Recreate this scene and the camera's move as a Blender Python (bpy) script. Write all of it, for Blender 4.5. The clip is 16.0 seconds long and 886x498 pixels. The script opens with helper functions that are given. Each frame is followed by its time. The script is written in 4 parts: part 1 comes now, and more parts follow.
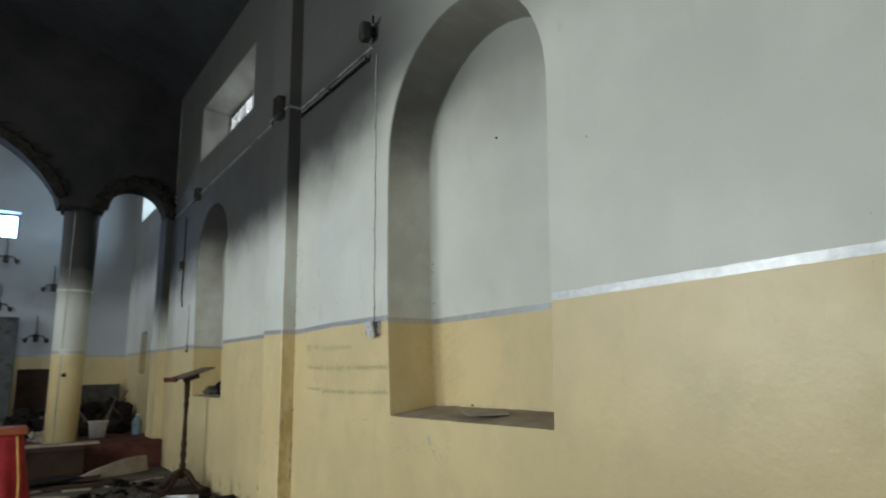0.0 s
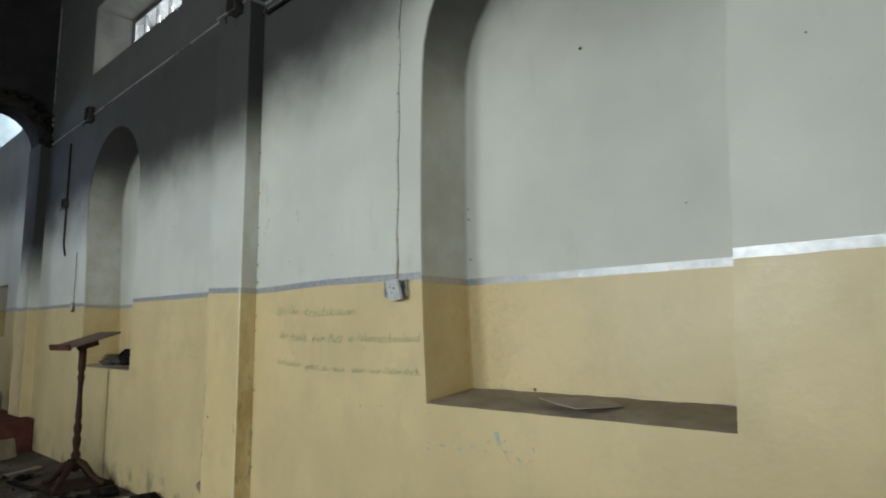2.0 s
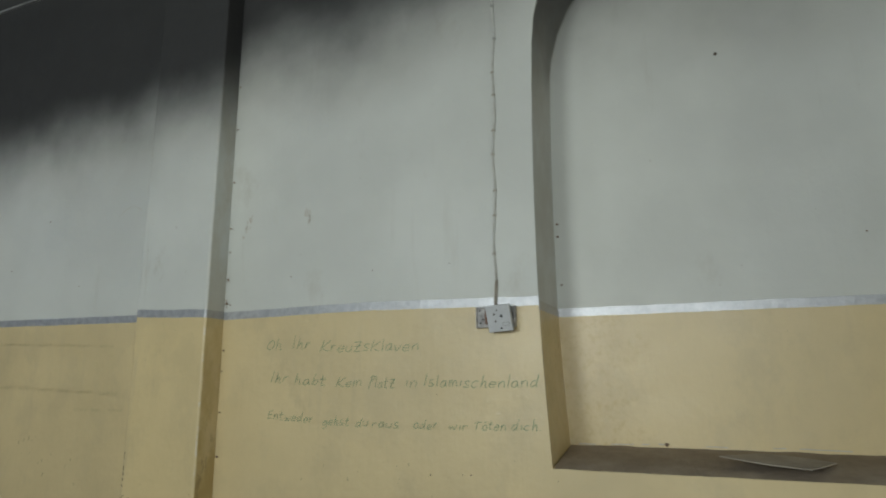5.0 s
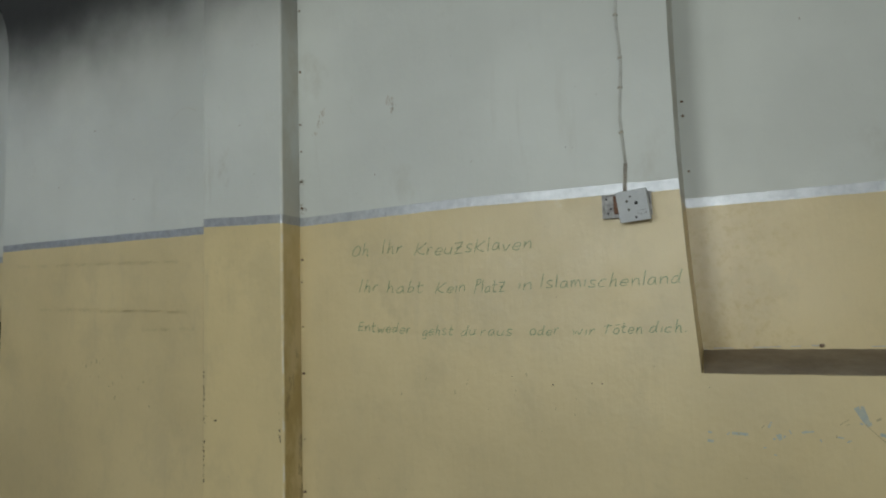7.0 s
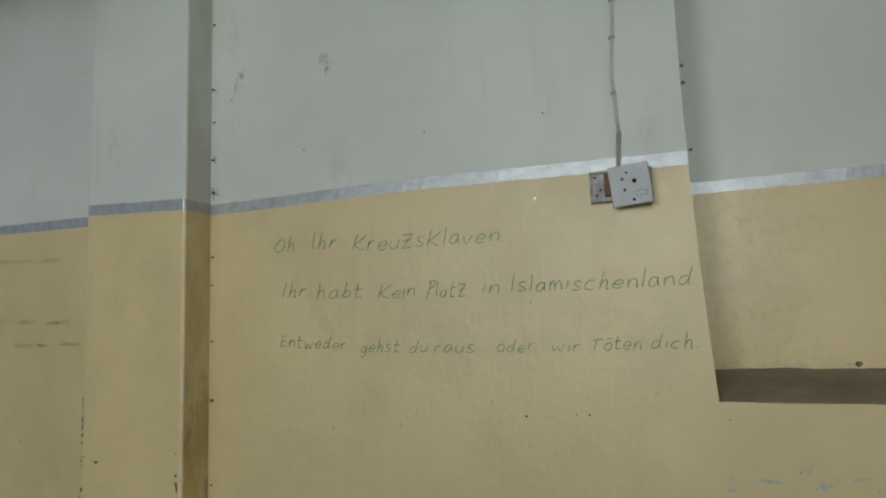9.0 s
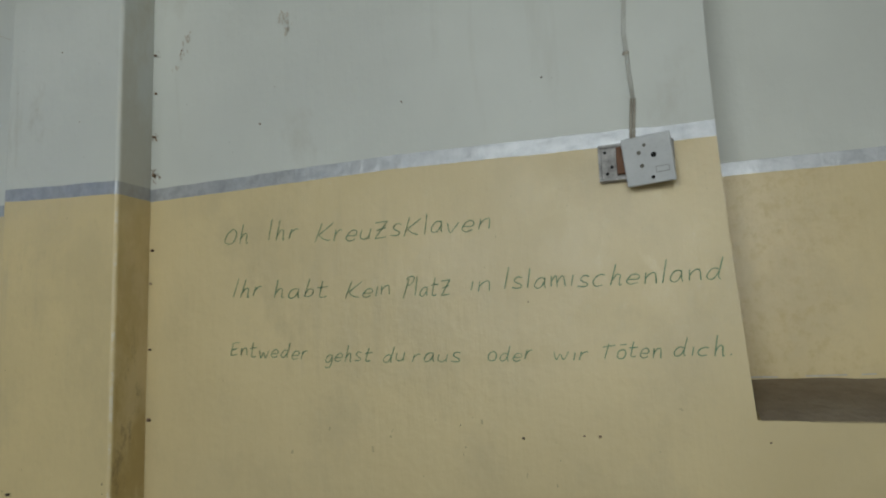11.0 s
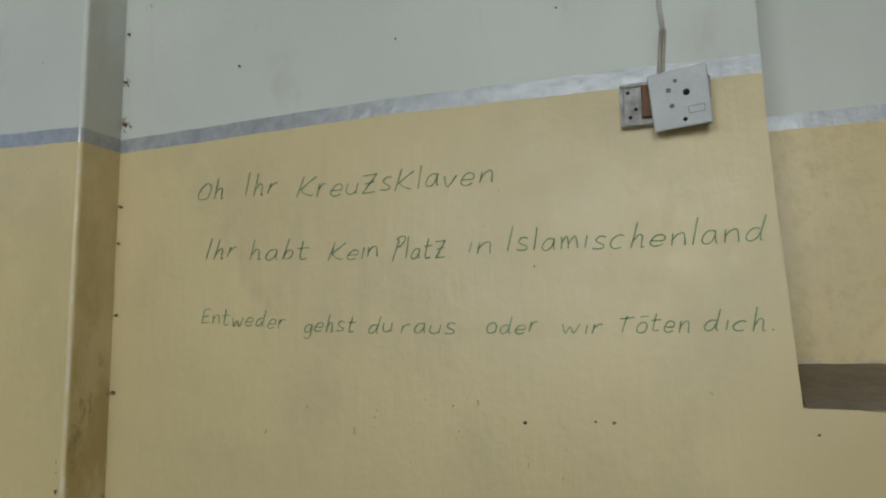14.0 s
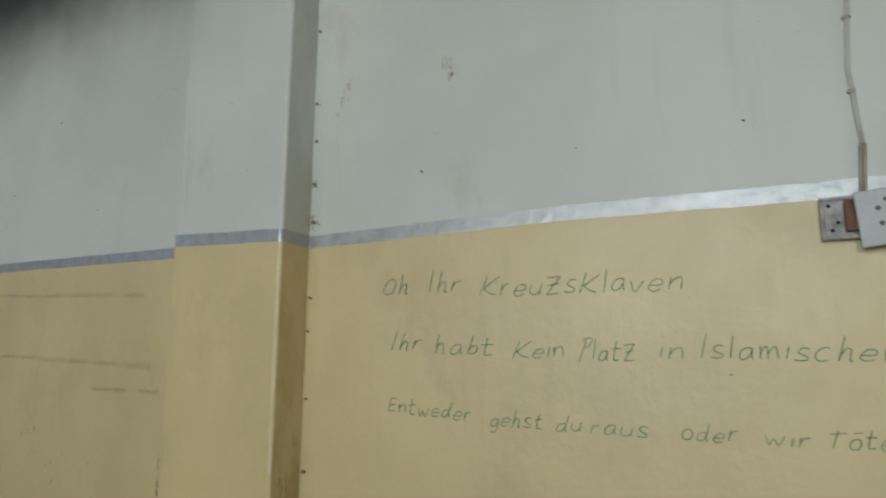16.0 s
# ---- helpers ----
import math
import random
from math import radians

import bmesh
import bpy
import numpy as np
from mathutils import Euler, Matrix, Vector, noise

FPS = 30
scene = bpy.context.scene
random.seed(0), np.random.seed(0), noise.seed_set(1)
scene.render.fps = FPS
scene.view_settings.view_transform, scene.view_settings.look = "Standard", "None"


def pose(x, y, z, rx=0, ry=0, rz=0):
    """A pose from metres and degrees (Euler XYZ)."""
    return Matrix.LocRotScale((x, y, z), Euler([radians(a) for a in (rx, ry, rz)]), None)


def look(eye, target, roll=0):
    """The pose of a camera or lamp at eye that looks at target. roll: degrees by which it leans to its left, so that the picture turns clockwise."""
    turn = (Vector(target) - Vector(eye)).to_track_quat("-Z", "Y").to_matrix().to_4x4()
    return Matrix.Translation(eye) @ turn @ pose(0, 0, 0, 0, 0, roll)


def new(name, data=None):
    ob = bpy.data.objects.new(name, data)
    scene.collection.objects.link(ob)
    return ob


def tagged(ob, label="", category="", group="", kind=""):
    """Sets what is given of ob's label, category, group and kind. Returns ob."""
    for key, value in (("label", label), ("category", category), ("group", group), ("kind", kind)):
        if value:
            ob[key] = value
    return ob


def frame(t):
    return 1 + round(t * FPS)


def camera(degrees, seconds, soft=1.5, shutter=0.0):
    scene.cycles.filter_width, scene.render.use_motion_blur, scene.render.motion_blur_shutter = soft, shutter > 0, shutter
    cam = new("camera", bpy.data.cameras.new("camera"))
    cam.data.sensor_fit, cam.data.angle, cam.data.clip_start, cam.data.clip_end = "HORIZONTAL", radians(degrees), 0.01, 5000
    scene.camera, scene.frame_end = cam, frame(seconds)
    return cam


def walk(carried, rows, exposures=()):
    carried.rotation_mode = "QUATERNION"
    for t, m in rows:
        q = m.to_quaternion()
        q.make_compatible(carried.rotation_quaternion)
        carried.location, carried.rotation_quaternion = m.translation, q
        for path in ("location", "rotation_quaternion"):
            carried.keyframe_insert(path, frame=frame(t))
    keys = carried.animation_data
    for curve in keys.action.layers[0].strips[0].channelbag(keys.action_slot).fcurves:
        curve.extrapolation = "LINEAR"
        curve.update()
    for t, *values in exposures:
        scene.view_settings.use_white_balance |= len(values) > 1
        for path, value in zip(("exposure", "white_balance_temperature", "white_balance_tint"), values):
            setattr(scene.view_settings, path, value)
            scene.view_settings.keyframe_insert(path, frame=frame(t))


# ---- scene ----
cam = camera(72.2, 16.0, soft=2.0, shutter=0.3)
PATH = [
    (0, (0.13, -0.124, 1.362), (1.289, 1.457, 1.759), -1.2),
    (0.5, (0.018, 0.212, 1.415), (1.333, 1.686, 1.732), -0.7),
    (1, (0.054, 0.696, 1.365), (1.337, 2.207, 1.63), -1.6),
    (1.5, (0.071, 1.089, 1.383), (1.373, 2.576, 1.683), -1.7),
    (2, (-0.011, 1.501, 1.457), (1.46, 2.829, 1.727), -0.6),
    (2.5, (-0.024, 1.886, 1.423), (1.417, 3.228, 1.772), -2.0),
    (3, (0.0, 2.313, 1.471), (1.509, 3.593, 1.762), -2.2),
    (3.5, (0.006, 2.597, 1.445), (1.62, 3.729, 1.782), -0.9),
    (3.7, (-0.058, 2.693, 1.475), (1.619, 3.721, 1.833), 0.1),
    (5.8, (-0.227, 3.79, 1.452), (1.638, 4.433, 1.783), -0.5),
    (6, (-0.232, 3.843, 1.448), (1.645, 4.483, 1.705), 0.5),
    (6.5, (-0.139, 3.964, 1.398), (1.728, 4.644, 1.622), -1.9),
    (7, (0.021, 3.998, 1.339), (1.847, 4.792, 1.523), -1.9),
    (7.5, (0.166, 4.064, 1.301), (2.078, 4.626, 1.468), -1.5),
    (8, (0.296, 4.164, 1.353), (2.217, 4.658, 1.618), -3.6),
    (8.5, (0.462, 4.182, 1.341), (2.338, 4.82, 1.609), -3.0),
    (9, (0.601, 4.175, 1.322), (2.469, 4.856, 1.543), -1.9),
    (9.2, (0.654, 4.185, 1.316), (2.525, 4.838, 1.581), -1.5),
    (11.3, (0.949, 4.305, 1.312), (2.839, 4.914, 1.548), -2.1),
    (11.5, (0.966, 4.303, 1.321), (2.852, 4.923, 1.564), -2.2),
    (12, (1.002, 4.306, 1.325), (2.878, 4.949, 1.588), -2.1),
    (12.5, (1.02, 4.309, 1.324), (2.893, 4.963, 1.577), -2.0),
    (13, (1.065, 4.318, 1.311), (2.927, 4.994, 1.582), -1.6),
    (13.5, (1.117, 4.329, 1.277), (2.987, 5.001, 1.499), -1.0),
    (14, (1.165, 4.328, 1.246), (3.041, 4.986, 1.457), -0.7),
    (14.5, (1.159, 4.335, 1.264), (3.042, 4.973, 1.485), -0.8),
    (15, (1.131, 4.358, 1.297), (3.003, 5.014, 1.553), -0.6),
    (15.5, (1.053, 4.438, 1.345), (2.871, 5.215, 1.651), -0.2),
    (16, (0.944, 4.548, 1.412), (2.7, 5.446, 1.747), 0.2),
]
walk(cam, [(t, look(eye, target, roll)) for t, eye, target, roll in PATH],
     [(0.0, 0.27), (1.5, 0.20), (3.5, -0.03), (7.0, -0.33), (9.0, -0.33), (12.5, -0.29), (16.0, -0.13)])

# ---- light ----
world = bpy.data.worlds.new("sky")
scene.world = world
world.use_nodes = True
_nt = world.node_tree
_sky = _nt.nodes.new("ShaderNodeTexSky")
_sky.sky_type = "NISHITA"
_sky.sun_disc = False
_sky.sun_elevation, _sky.sun_rotation = radians(48), radians(200)
_nt.links.new(_sky.outputs[0], _nt.nodes["Background"].inputs[0])
_nt.nodes["Background"].inputs[1].default_value = 0.12


def window_light(name, centre, target, width, height, watts, colour):
    """An area lamp in a real or assumed opening, standing in for the sky outside it."""
    data = bpy.data.lights.new(name, "AREA")
    data.shape, data.size, data.size_y = "RECTANGLE", width, height
    data.energy, data.color = watts, colour
    ob = new(name, data)
    ob.matrix_world = look(centre, target)
    return ob


COOL, DAY = (0.90, 0.95, 1.0), (0.905, 0.97, 0.96)
window_light("nave_window_and_fill_light", (-5.56, 6.0, 2.3), (0, 6.0, 2.2), 1.6, 2.1, 205, DAY)
window_light("nave_window_and_fill_light", (-5.56, 3.5, 2.5), (0, 3.5, 2.3), 1.6, 2.4, 175, DAY)
# added fill with no known window, evens out the silver line's gradient
window_light("nave_window_and_fill_light", (-5.56, 8.6, 2.3), (0, 8.6, 2.2), 1.6, 2.1, 45, DAY)
# fill from an assumed, unseen rear opening; lifts the south-facing returns and jambs
window_light("rear_fill_light", (-1.3, -6.12, 1.75), (-1.0, 0, 1.7), 2.4, 3.4, 175, DAY)
# unseen west opening, assumed to mirror the east clerestory
window_light("clerestory_light", (-5.56, 3.6, 5.4), (0, 3.6, 4.0), 2.3, 0.9, 15, DAY)
window_light("clerestory_light", (3.33, 9.08, 5.45), (0, 9.08, 5.2), 1.7, 0.66, 38, COOL)
window_light("sanctuary_and_fill_light", (3.42, 14.55, 5.6), (0, 14.3, 1.0), 1.8, 1.1, 130, (0.62, 0.80, 1.0))
# added fill from the hidden west side, brightens the altar room's east wall
window_light("sanctuary_and_fill_light", (-5.50, 14.5, 6.0), (2.6, 14.3, 1.0), 1.7, 1.4, 130, COOL)
window_light("apse_light", (-0.30, 16.85, 4.75), (-0.3, 12, 4.2), 1.1, 0.9, 65, (0.34, 0.58, 1.0))
window_light("apse_light", (-3.2, 16.85, 4.75), (-2.5, 12, 3.6), 1.1, 0.9, 65, (0.32, 0.56, 1.0))


# ---- materials ----
def material(name):
    m = bpy.data.materials.new(name)
    m.use_nodes = True
    return m, m.node_tree, m.node_tree.nodes["Principled BSDF"]


class Nodes:
    """Short forms for building a node tree."""

    def __init__(self, tree):
        self.t = tree

    def put(self, value, socket):
        if isinstance(value, bpy.types.NodeSocket):
            self.t.links.new(value, socket)
        elif value is not None:
            if isinstance(value, tuple) and len(value) == 3 and len(socket.default_value) == 4:
                value = (*value, 1)
            socket.default_value = value

    def add(self, kind, operation="", attribute_name="", interpolation_type="", data_type=""):
        n = self.t.nodes.new(kind)
        if operation:
            n.operation = operation
        if attribute_name:
            n.attribute_name = attribute_name
        if interpolation_type:
            n.interpolation_type = interpolation_type
        if data_type:
            n.data_type = data_type
        return n

    def math(self, op, a, b=None, c=None):
        n = self.add("ShaderNodeMath", operation=op)
        for s, v in zip(n.inputs, (a, b, c)):
            self.put(v, s)
        return n.outputs[0]

    def noise(self, scale, detail=4, rough=0.55, vector=None, stretch=None):
        n = self.add("ShaderNodeTexNoise")
        n.inputs["Scale"].default_value, n.inputs["Detail"].default_value, n.inputs["Roughness"].default_value = scale, detail, rough
        v = vector if vector is not None else self.pos()
        if stretch:
            k = self.add("ShaderNodeMapping")
            k.inputs["Scale"].default_value = stretch
            self.put(v, k.inputs[0])
            v = k.outputs[0]
        self.put(v, n.inputs["Vector"])
        return n.outputs[0]

    def pos(self):
        return self.add("ShaderNodeNewGeometry").outputs["Position"]

    def local(self):
        return self.add("ShaderNodeTexCoord").outputs["Object"]

    def span(self, value, a, b, lo=0.0, hi=1.0):
        n = self.add("ShaderNodeMapRange", interpolation_type="SMOOTHSTEP")
        for s, v in zip(n.inputs, (value, a, b, lo, hi)):
            self.put(v, s)
        return n.outputs[0]

    def mix(self, f, a, b):
        n = self.add("ShaderNodeMix", data_type="RGBA")
        self.put(f, n.inputs[0]), self.put(a, n.inputs[6]), self.put(b, n.inputs[7])
        return n.outputs[2]

    def bump(self, height, strength=0.3, distance=0.01, normal=None):
        n = self.add("ShaderNodeBump")
        n.inputs["Strength"].default_value, n.inputs["Distance"].default_value = strength, distance
        self.put(height, n.inputs["Height"])
        if normal is not None:
            self.put(normal, n.inputs["Normal"])
        return n.outputs[0]


def wall_paint(name, soot=1.0, drop=0.0, upper=(0.553, 0.570, 0.528), lower=(0.595, 0.48, 0.26), grime=1.0):
    """Oil paint on plaster: yellow below, a silver line at the height stored in the mesh, pale grey above, and fire soot high up."""
    m, tree, bsdf = material(name)
    n = Nodes(tree)
    sep = n.add("ShaderNodeSeparateXYZ")
    n.put(n.pos(), sep.inputs[0])
    x, y, z = sep.outputs
    line = n.add("ShaderNodeAttribute", attribute_name="dado").outputs["Fac"]
    wob = n.math("MULTIPLY_ADD", n.noise(6, 3), 0.008, -0.004)
    d = n.math("ADD", n.math("SUBTRACT", z, line), wob)
    is_up = n.math("GREATER_THAN", d, 0.045)
    is_line = n.math("MULTIPLY", n.math("GREATER_THAN", d, 0.0), n.math("LESS_THAN", d, 0.045))
    # paint, with cloudy variation and small stains
    cloud, fine = n.noise(1.1, 4), n.noise(28, 5, 0.6)
    up = n.mix(n.span(cloud, 0.35, 0.7), tuple(c * 0.93 for c in upper), tuple(c * 1.05 for c in upper))
    low = n.mix(n.span(cloud, 0.3, 0.7), tuple(c * 0.90 for c in lower), tuple(c * 1.06 for c in lower))
    blotch = n.math("MULTIPLY", n.span(n.noise(3.4, 6, 0.68, stretch=(1, 1, 0.8)), 0.46, 0.68), 0.38)
    low = n.mix(blotch, low, (lower[0] * 0.78, lower[1] * 0.80, lower[2] * 0.86))
    col = n.mix(is_up, low, up)
    scuff = n.math("MULTIPLY", n.span(n.noise(2.3, 6, 0.7, stretch=(1, 1, 0.6)), 0.60, 0.74), 0.20 * grime)
    col = n.mix(scuff, col, (0.26, 0.21, 0.13))
    speck = n.math("MULTIPLY", n.span(n.noise(55, 2), 0.74, 0.80), 0.35 * grime)
    col = n.mix(speck, col, (0.16, 0.12, 0.08))
    streak = n.math("MULTIPLY", n.span(n.noise(9, 4, 0.6, stretch=(1, 1, 0.12)), 0.60, 0.78), 0.16 * grime)
    col = n.mix(streak, col, (0.30, 0.26, 0.19))
    # brown stains low on the near niche's back, tinted golden for bounced light
    bounce_blotch = n.math("MULTIPLY", n.math("MULTIPLY", n.math("GREATER_THAN", x, 2.9), n.span(y, 3.2, 3.9)), n.math("LESS_THAN", y, 4.2))
    bounce_blotch = n.math("MULTIPLY", bounce_blotch, n.math("MULTIPLY", n.math("SUBTRACT", 1.0, is_up), n.span(n.noise(24, 7, 0.8), 0.46, 0.66)))
    col = n.mix(n.math("MULTIPLY", n.math("MULTIPLY", bounce_blotch, n.span(n.noise(3.1, 3), 0.36, 0.58)), 0.34), col, (0.39, 0.27, 0.095))
    col = n.mix(is_line, col, n.mix(n.span(fine, 0.3, 0.7), (0.33, 0.342, 0.355), (0.43, 0.442, 0.455)))
    if grime > 2:  # broken pale line along the pilaster's arris
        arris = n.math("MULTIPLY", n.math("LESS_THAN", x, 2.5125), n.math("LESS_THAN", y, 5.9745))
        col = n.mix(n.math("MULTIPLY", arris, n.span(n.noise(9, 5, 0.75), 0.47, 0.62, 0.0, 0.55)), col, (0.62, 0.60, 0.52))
        # golden bounce tone of the shaded return face, put into its colour
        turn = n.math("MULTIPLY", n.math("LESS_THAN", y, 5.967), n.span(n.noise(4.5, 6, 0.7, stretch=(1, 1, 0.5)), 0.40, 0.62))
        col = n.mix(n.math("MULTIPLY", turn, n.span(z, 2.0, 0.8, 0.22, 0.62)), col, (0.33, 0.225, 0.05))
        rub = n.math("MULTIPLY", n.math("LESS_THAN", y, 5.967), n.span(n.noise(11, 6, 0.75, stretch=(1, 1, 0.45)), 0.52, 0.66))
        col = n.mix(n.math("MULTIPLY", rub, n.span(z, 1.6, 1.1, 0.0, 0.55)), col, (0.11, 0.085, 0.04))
    # brownish smoke film on niche jambs and soffits; golden bounce shade painted in below
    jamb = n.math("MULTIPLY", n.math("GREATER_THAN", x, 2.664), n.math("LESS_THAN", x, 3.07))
    film_and_shade = n.math("MULTIPLY", jamb, n.span(n.noise(2.6, 6, 0.65), 0.30, 0.62, 0.16, 0.52))
    col = n.mix(film_and_shade, col, n.mix(is_up, (0.40, 0.285, 0.085), (0.30, 0.255, 0.175)))
    # dirt thrown up at the foot of the wall, in blotches
    foot = n.math("MULTIPLY", n.span(z, 0.30, -0.13), n.span(n.noise(2.7, 5, 0.65), 0.50, 0.66))
    col = n.mix(n.math("MULTIPLY", foot, 0.75), col, (0.05, 0.045, 0.04))
    # soot left by the fire: its edge hangs lower along the nave towards the altar
    edge = n.math("ADD", z, n.math("MULTIPLY_ADD", n.noise(0.9, 3, 0.5), 0.8, -0.4))
    edge = n.math("ADD", edge, n.math("MULTIPLY_ADD", n.noise(3.5, 4, 0.6), 0.16, -0.08))
    base = n.math("SUBTRACT", n.span(y, 3.9, 5.8, 3.10, 2.72), n.span(y, 6.3, 6.9, 0.0, 0.20))
    base = n.math("ADD", base, n.math("MULTIPLY", n.math("GREATER_THAN", x, 2.664), n.span(y, 7.0, 8.0, 0.0, 0.75)))
    base = n.math("SUBTRACT", base, n.math("MULTIPLY_ADD", n.math("GREATER_THAN", x, 2.664), n.span(x, 3.085, 3.05, 0.20, 0.50), drop))
    rise = n.span(n.math("SUBTRACT", edge, base), 0.0, 0.95)
    amount = n.math("MULTIPLY", rise, n.span(y, 2.6, 4.6, 0.55, 0.985))
    amount = n.math("MULTIPLY", amount, n.span(z, 4.25, 4.6, 1.0, 0.955))
    amount = n.math("MULTIPLY", amount, n.math("SUBTRACT", 1.0, n.math("MULTIPLY", n.math("MULTIPLY", n.math("GREATER_THAN", x, 2.66), n.math("GREATER_THAN", z, 4.9)), n.span(n.noise(1.7, 4, 0.55), 0.38, 0.66, 0.10, 0.22))))
    col = n.mix(n.math("MULTIPLY", amount, soot), col, n.mix(n.span(amount, 0.15, 0.75), (0.115, 0.10, 0.080), (0.022, 0.022, 0.022)))
    n.put(col, bsdf.inputs["Base Color"])
    rough = n.math("ADD", n.span(n.noise(1.7, 5, 0.6), 0.3, 0.7, 0.40, 0.52), n.math("MULTIPLY", is_up, 0.06))
    rough = n.math("ADD", rough, n.math("MULTIPLY", amount, 0.3 * soot))
    rough = n.math("SUBTRACT", rough, n.math("MULTIPLY", is_line, 0.04))
    n.put(rough, bsdf.inputs["Roughness"])
    n.put(n.math("MULTIPLY", is_line, 0.45), bsdf.inputs["Metallic"])
    wave = n.bump(n.noise(6.5, 4, 0.55), 0.30, 0.012, n.bump(n.noise(2.2, 3), 0.09, 0.035))
    brush = n.bump(n.noise(38, 4, 0.6, stretch=(1, 1, 0.16)), 0.20, 0.006, wave)
    silver = n.math("MULTIPLY", is_line, n.noise(70, 3, 0.6))
    n.put(n.bump(silver, 0.16, 0.005, n.bump(fine, 0.13, 0.008, brush)), bsdf.inputs["Normal"])
    runs = n.bump(n.noise(130, 3, 0.6), 0.30, 0.004, n.bump(n.noise(26, 4, 0.65, stretch=(1, 1, 0.3)), 0.28, 0.008, wave))
    gloss = n.span(n.noise(70, 3, 0.6, stretch=(1, 1, 0.4)), 0.42, 0.70, 0.10, 0.36)
    n.put(n.math("MULTIPLY", n.math("SUBTRACT", 1.0, is_up), gloss), bsdf.inputs["Coat Weight"])
    bsdf.inputs["Coat Roughness"].default_value = 0.11
    n.put(runs, bsdf.inputs["Coat Normal"])
    return m


def rough_stuff(name, a, b, scale=8.0, rough=0.8, bump=0.4, metal=0.0, stretch=None, depth=0.01, rust=None, shine=0.3):
    """A surface of two tones with grain and relief, in the thing's own space."""
    m, tree, bsdf = material(name)
    n = Nodes(tree)
    v = n.local()
    big, small = n.noise(scale, 5, 0.6, v, stretch), n.noise(scale * 7, 4, 0.6, v, stretch)
    col = n.mix(n.span(big, 0.3, 0.7), a, b)
    col = n.mix(n.math("MULTIPLY", n.span(small, 0.55, 0.8), 0.35), col, tuple(c * 0.45 for c in a))
    if rust:
        col = n.mix(n.span(n.noise(scale * 0.6, 5, 0.7, v), 0.52, 0.62), col, rust)
    n.put(col, bsdf.inputs["Base Color"])
    n.put(n.span(small, 0.2, 0.8, rough - 0.08, min(1, rough + 0.1)), bsdf.inputs["Roughness"])
    bsdf.inputs["Metallic"].default_value = metal
    bsdf.inputs["Specular IOR Level"].default_value = shine
    n.put(n.bump(small, bump, depth), bsdf.inputs["Normal"])
    return m


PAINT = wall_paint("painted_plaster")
PAINT_SOOTY = wall_paint("painted_plaster_burnt", soot=1.02, drop=0.18)
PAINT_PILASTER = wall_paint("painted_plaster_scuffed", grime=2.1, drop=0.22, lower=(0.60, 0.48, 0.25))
PAINT_PIER = wall_paint("painted_plaster_streaked", soot=1.02, drop=0.62)
PAINT_ALTAR = wall_paint("painted_plaster_altar", soot=0.50, upper=(0.41, 0.45, 0.48))
PAINT_ALTAR_SIDE = wall_paint("painted_plaster_altar_side", soot=0.80, drop=-0.5)
CHAR_WALL = rough_stuff("sooted_plaster", (0.013, 0.0135, 0.0135), (0.024, 0.0235, 0.0225), 1.2, 0.9, 0.25, shine=0.15)
CHAR_CEIL = rough_stuff("sooted_ceiling", (0.011, 0.0125, 0.0145), (0.022, 0.025, 0.029), 0.9, 0.75, 0.2)
CONCRETE = rough_stuff("dusty_floor", (0.060, 0.050, 0.039), (0.115, 0.098, 0.077), 2.2, 0.92, 0.4)
DUST = rough_stuff("dusty_sill", (0.26, 0.208, 0.152), (0.35, 0.29, 0.215), 6, 0.95, 0.5)
REDSTEP = rough_stuff("red_brown_step", (0.062, 0.021, 0.016), (0.105, 0.038, 0.028), 4, 0.8, 0.3, shine=0.15)
DARKWOOD = rough_stuff("dark_turned_wood", (0.024, 0.011, 0.007), (0.052, 0.024, 0.014), 9, 0.65, 0.2, stretch=(1, 1, 0.15), shine=0.2)
DESKTOP = rough_stuff("scuffed_desk_wood", (0.11, 0.075, 0.055), (0.17, 0.125, 0.095), 7, 0.6, 0.2, stretch=(0.2, 1, 1))
PLANK = rough_stuff("raw_plank", (0.22, 0.18, 0.12), (0.36, 0.30, 0.21), 9, 0.8, 0.3, stretch=(1, 0.1, 1))
PALEBOARD = rough_stuff("pale_board", (0.24, 0.205, 0.155), (0.34, 0.295, 0.23), 6, 0.85, 0.3)
CHAR = rough_stuff("charred_matter", (0.007, 0.0065, 0.006), (0.024, 0.021, 0.018), 14, 0.95, 0.8, shine=0.08)
ASH = rough_stuff("ash_and_rubble", (0.05, 0.045, 0.04), (0.14, 0.125, 0.11), 12, 0.95, 0.7)
WHITEPLASTIC = rough_stuff("grey_white_plastic", (0.49, 0.505, 0.51), (0.54, 0.555, 0.56), 18, 0.42, 0.05)
BLUEPLASTIC = rough_stuff("pale_blue_plastic", (0.12, 0.175, 0.205), (0.18, 0.25, 0.28), 8, 0.45, 0.1)
BUCKET = rough_stuff("dirty_white_plastic", (0.56, 0.55, 0.52), (0.70, 0.69, 0.66), 7, 0.5, 0.1)
DARKSTEEL = rough_stuff("scorched_steel", (0.075, 0.08, 0.088), (0.12, 0.128, 0.14), 4, 0.6, 0.1, metal=0.2, rust=(0.05, 0.045, 0.04))
GREYMETAL = rough_stuff("grey_steel", (0.20, 0.21, 0.22), (0.30, 0.31, 0.33), 5, 0.5, 0.1, metal=0.3, rust=(0.10, 0.06, 0.04))
PALEMETAL = rough_stuff("painted_sheet_steel", (0.42, 0.44, 0.46), (0.55, 0.57, 0.58), 5, 0.5, 0.1, rust=(0.22, 0.20, 0.17))
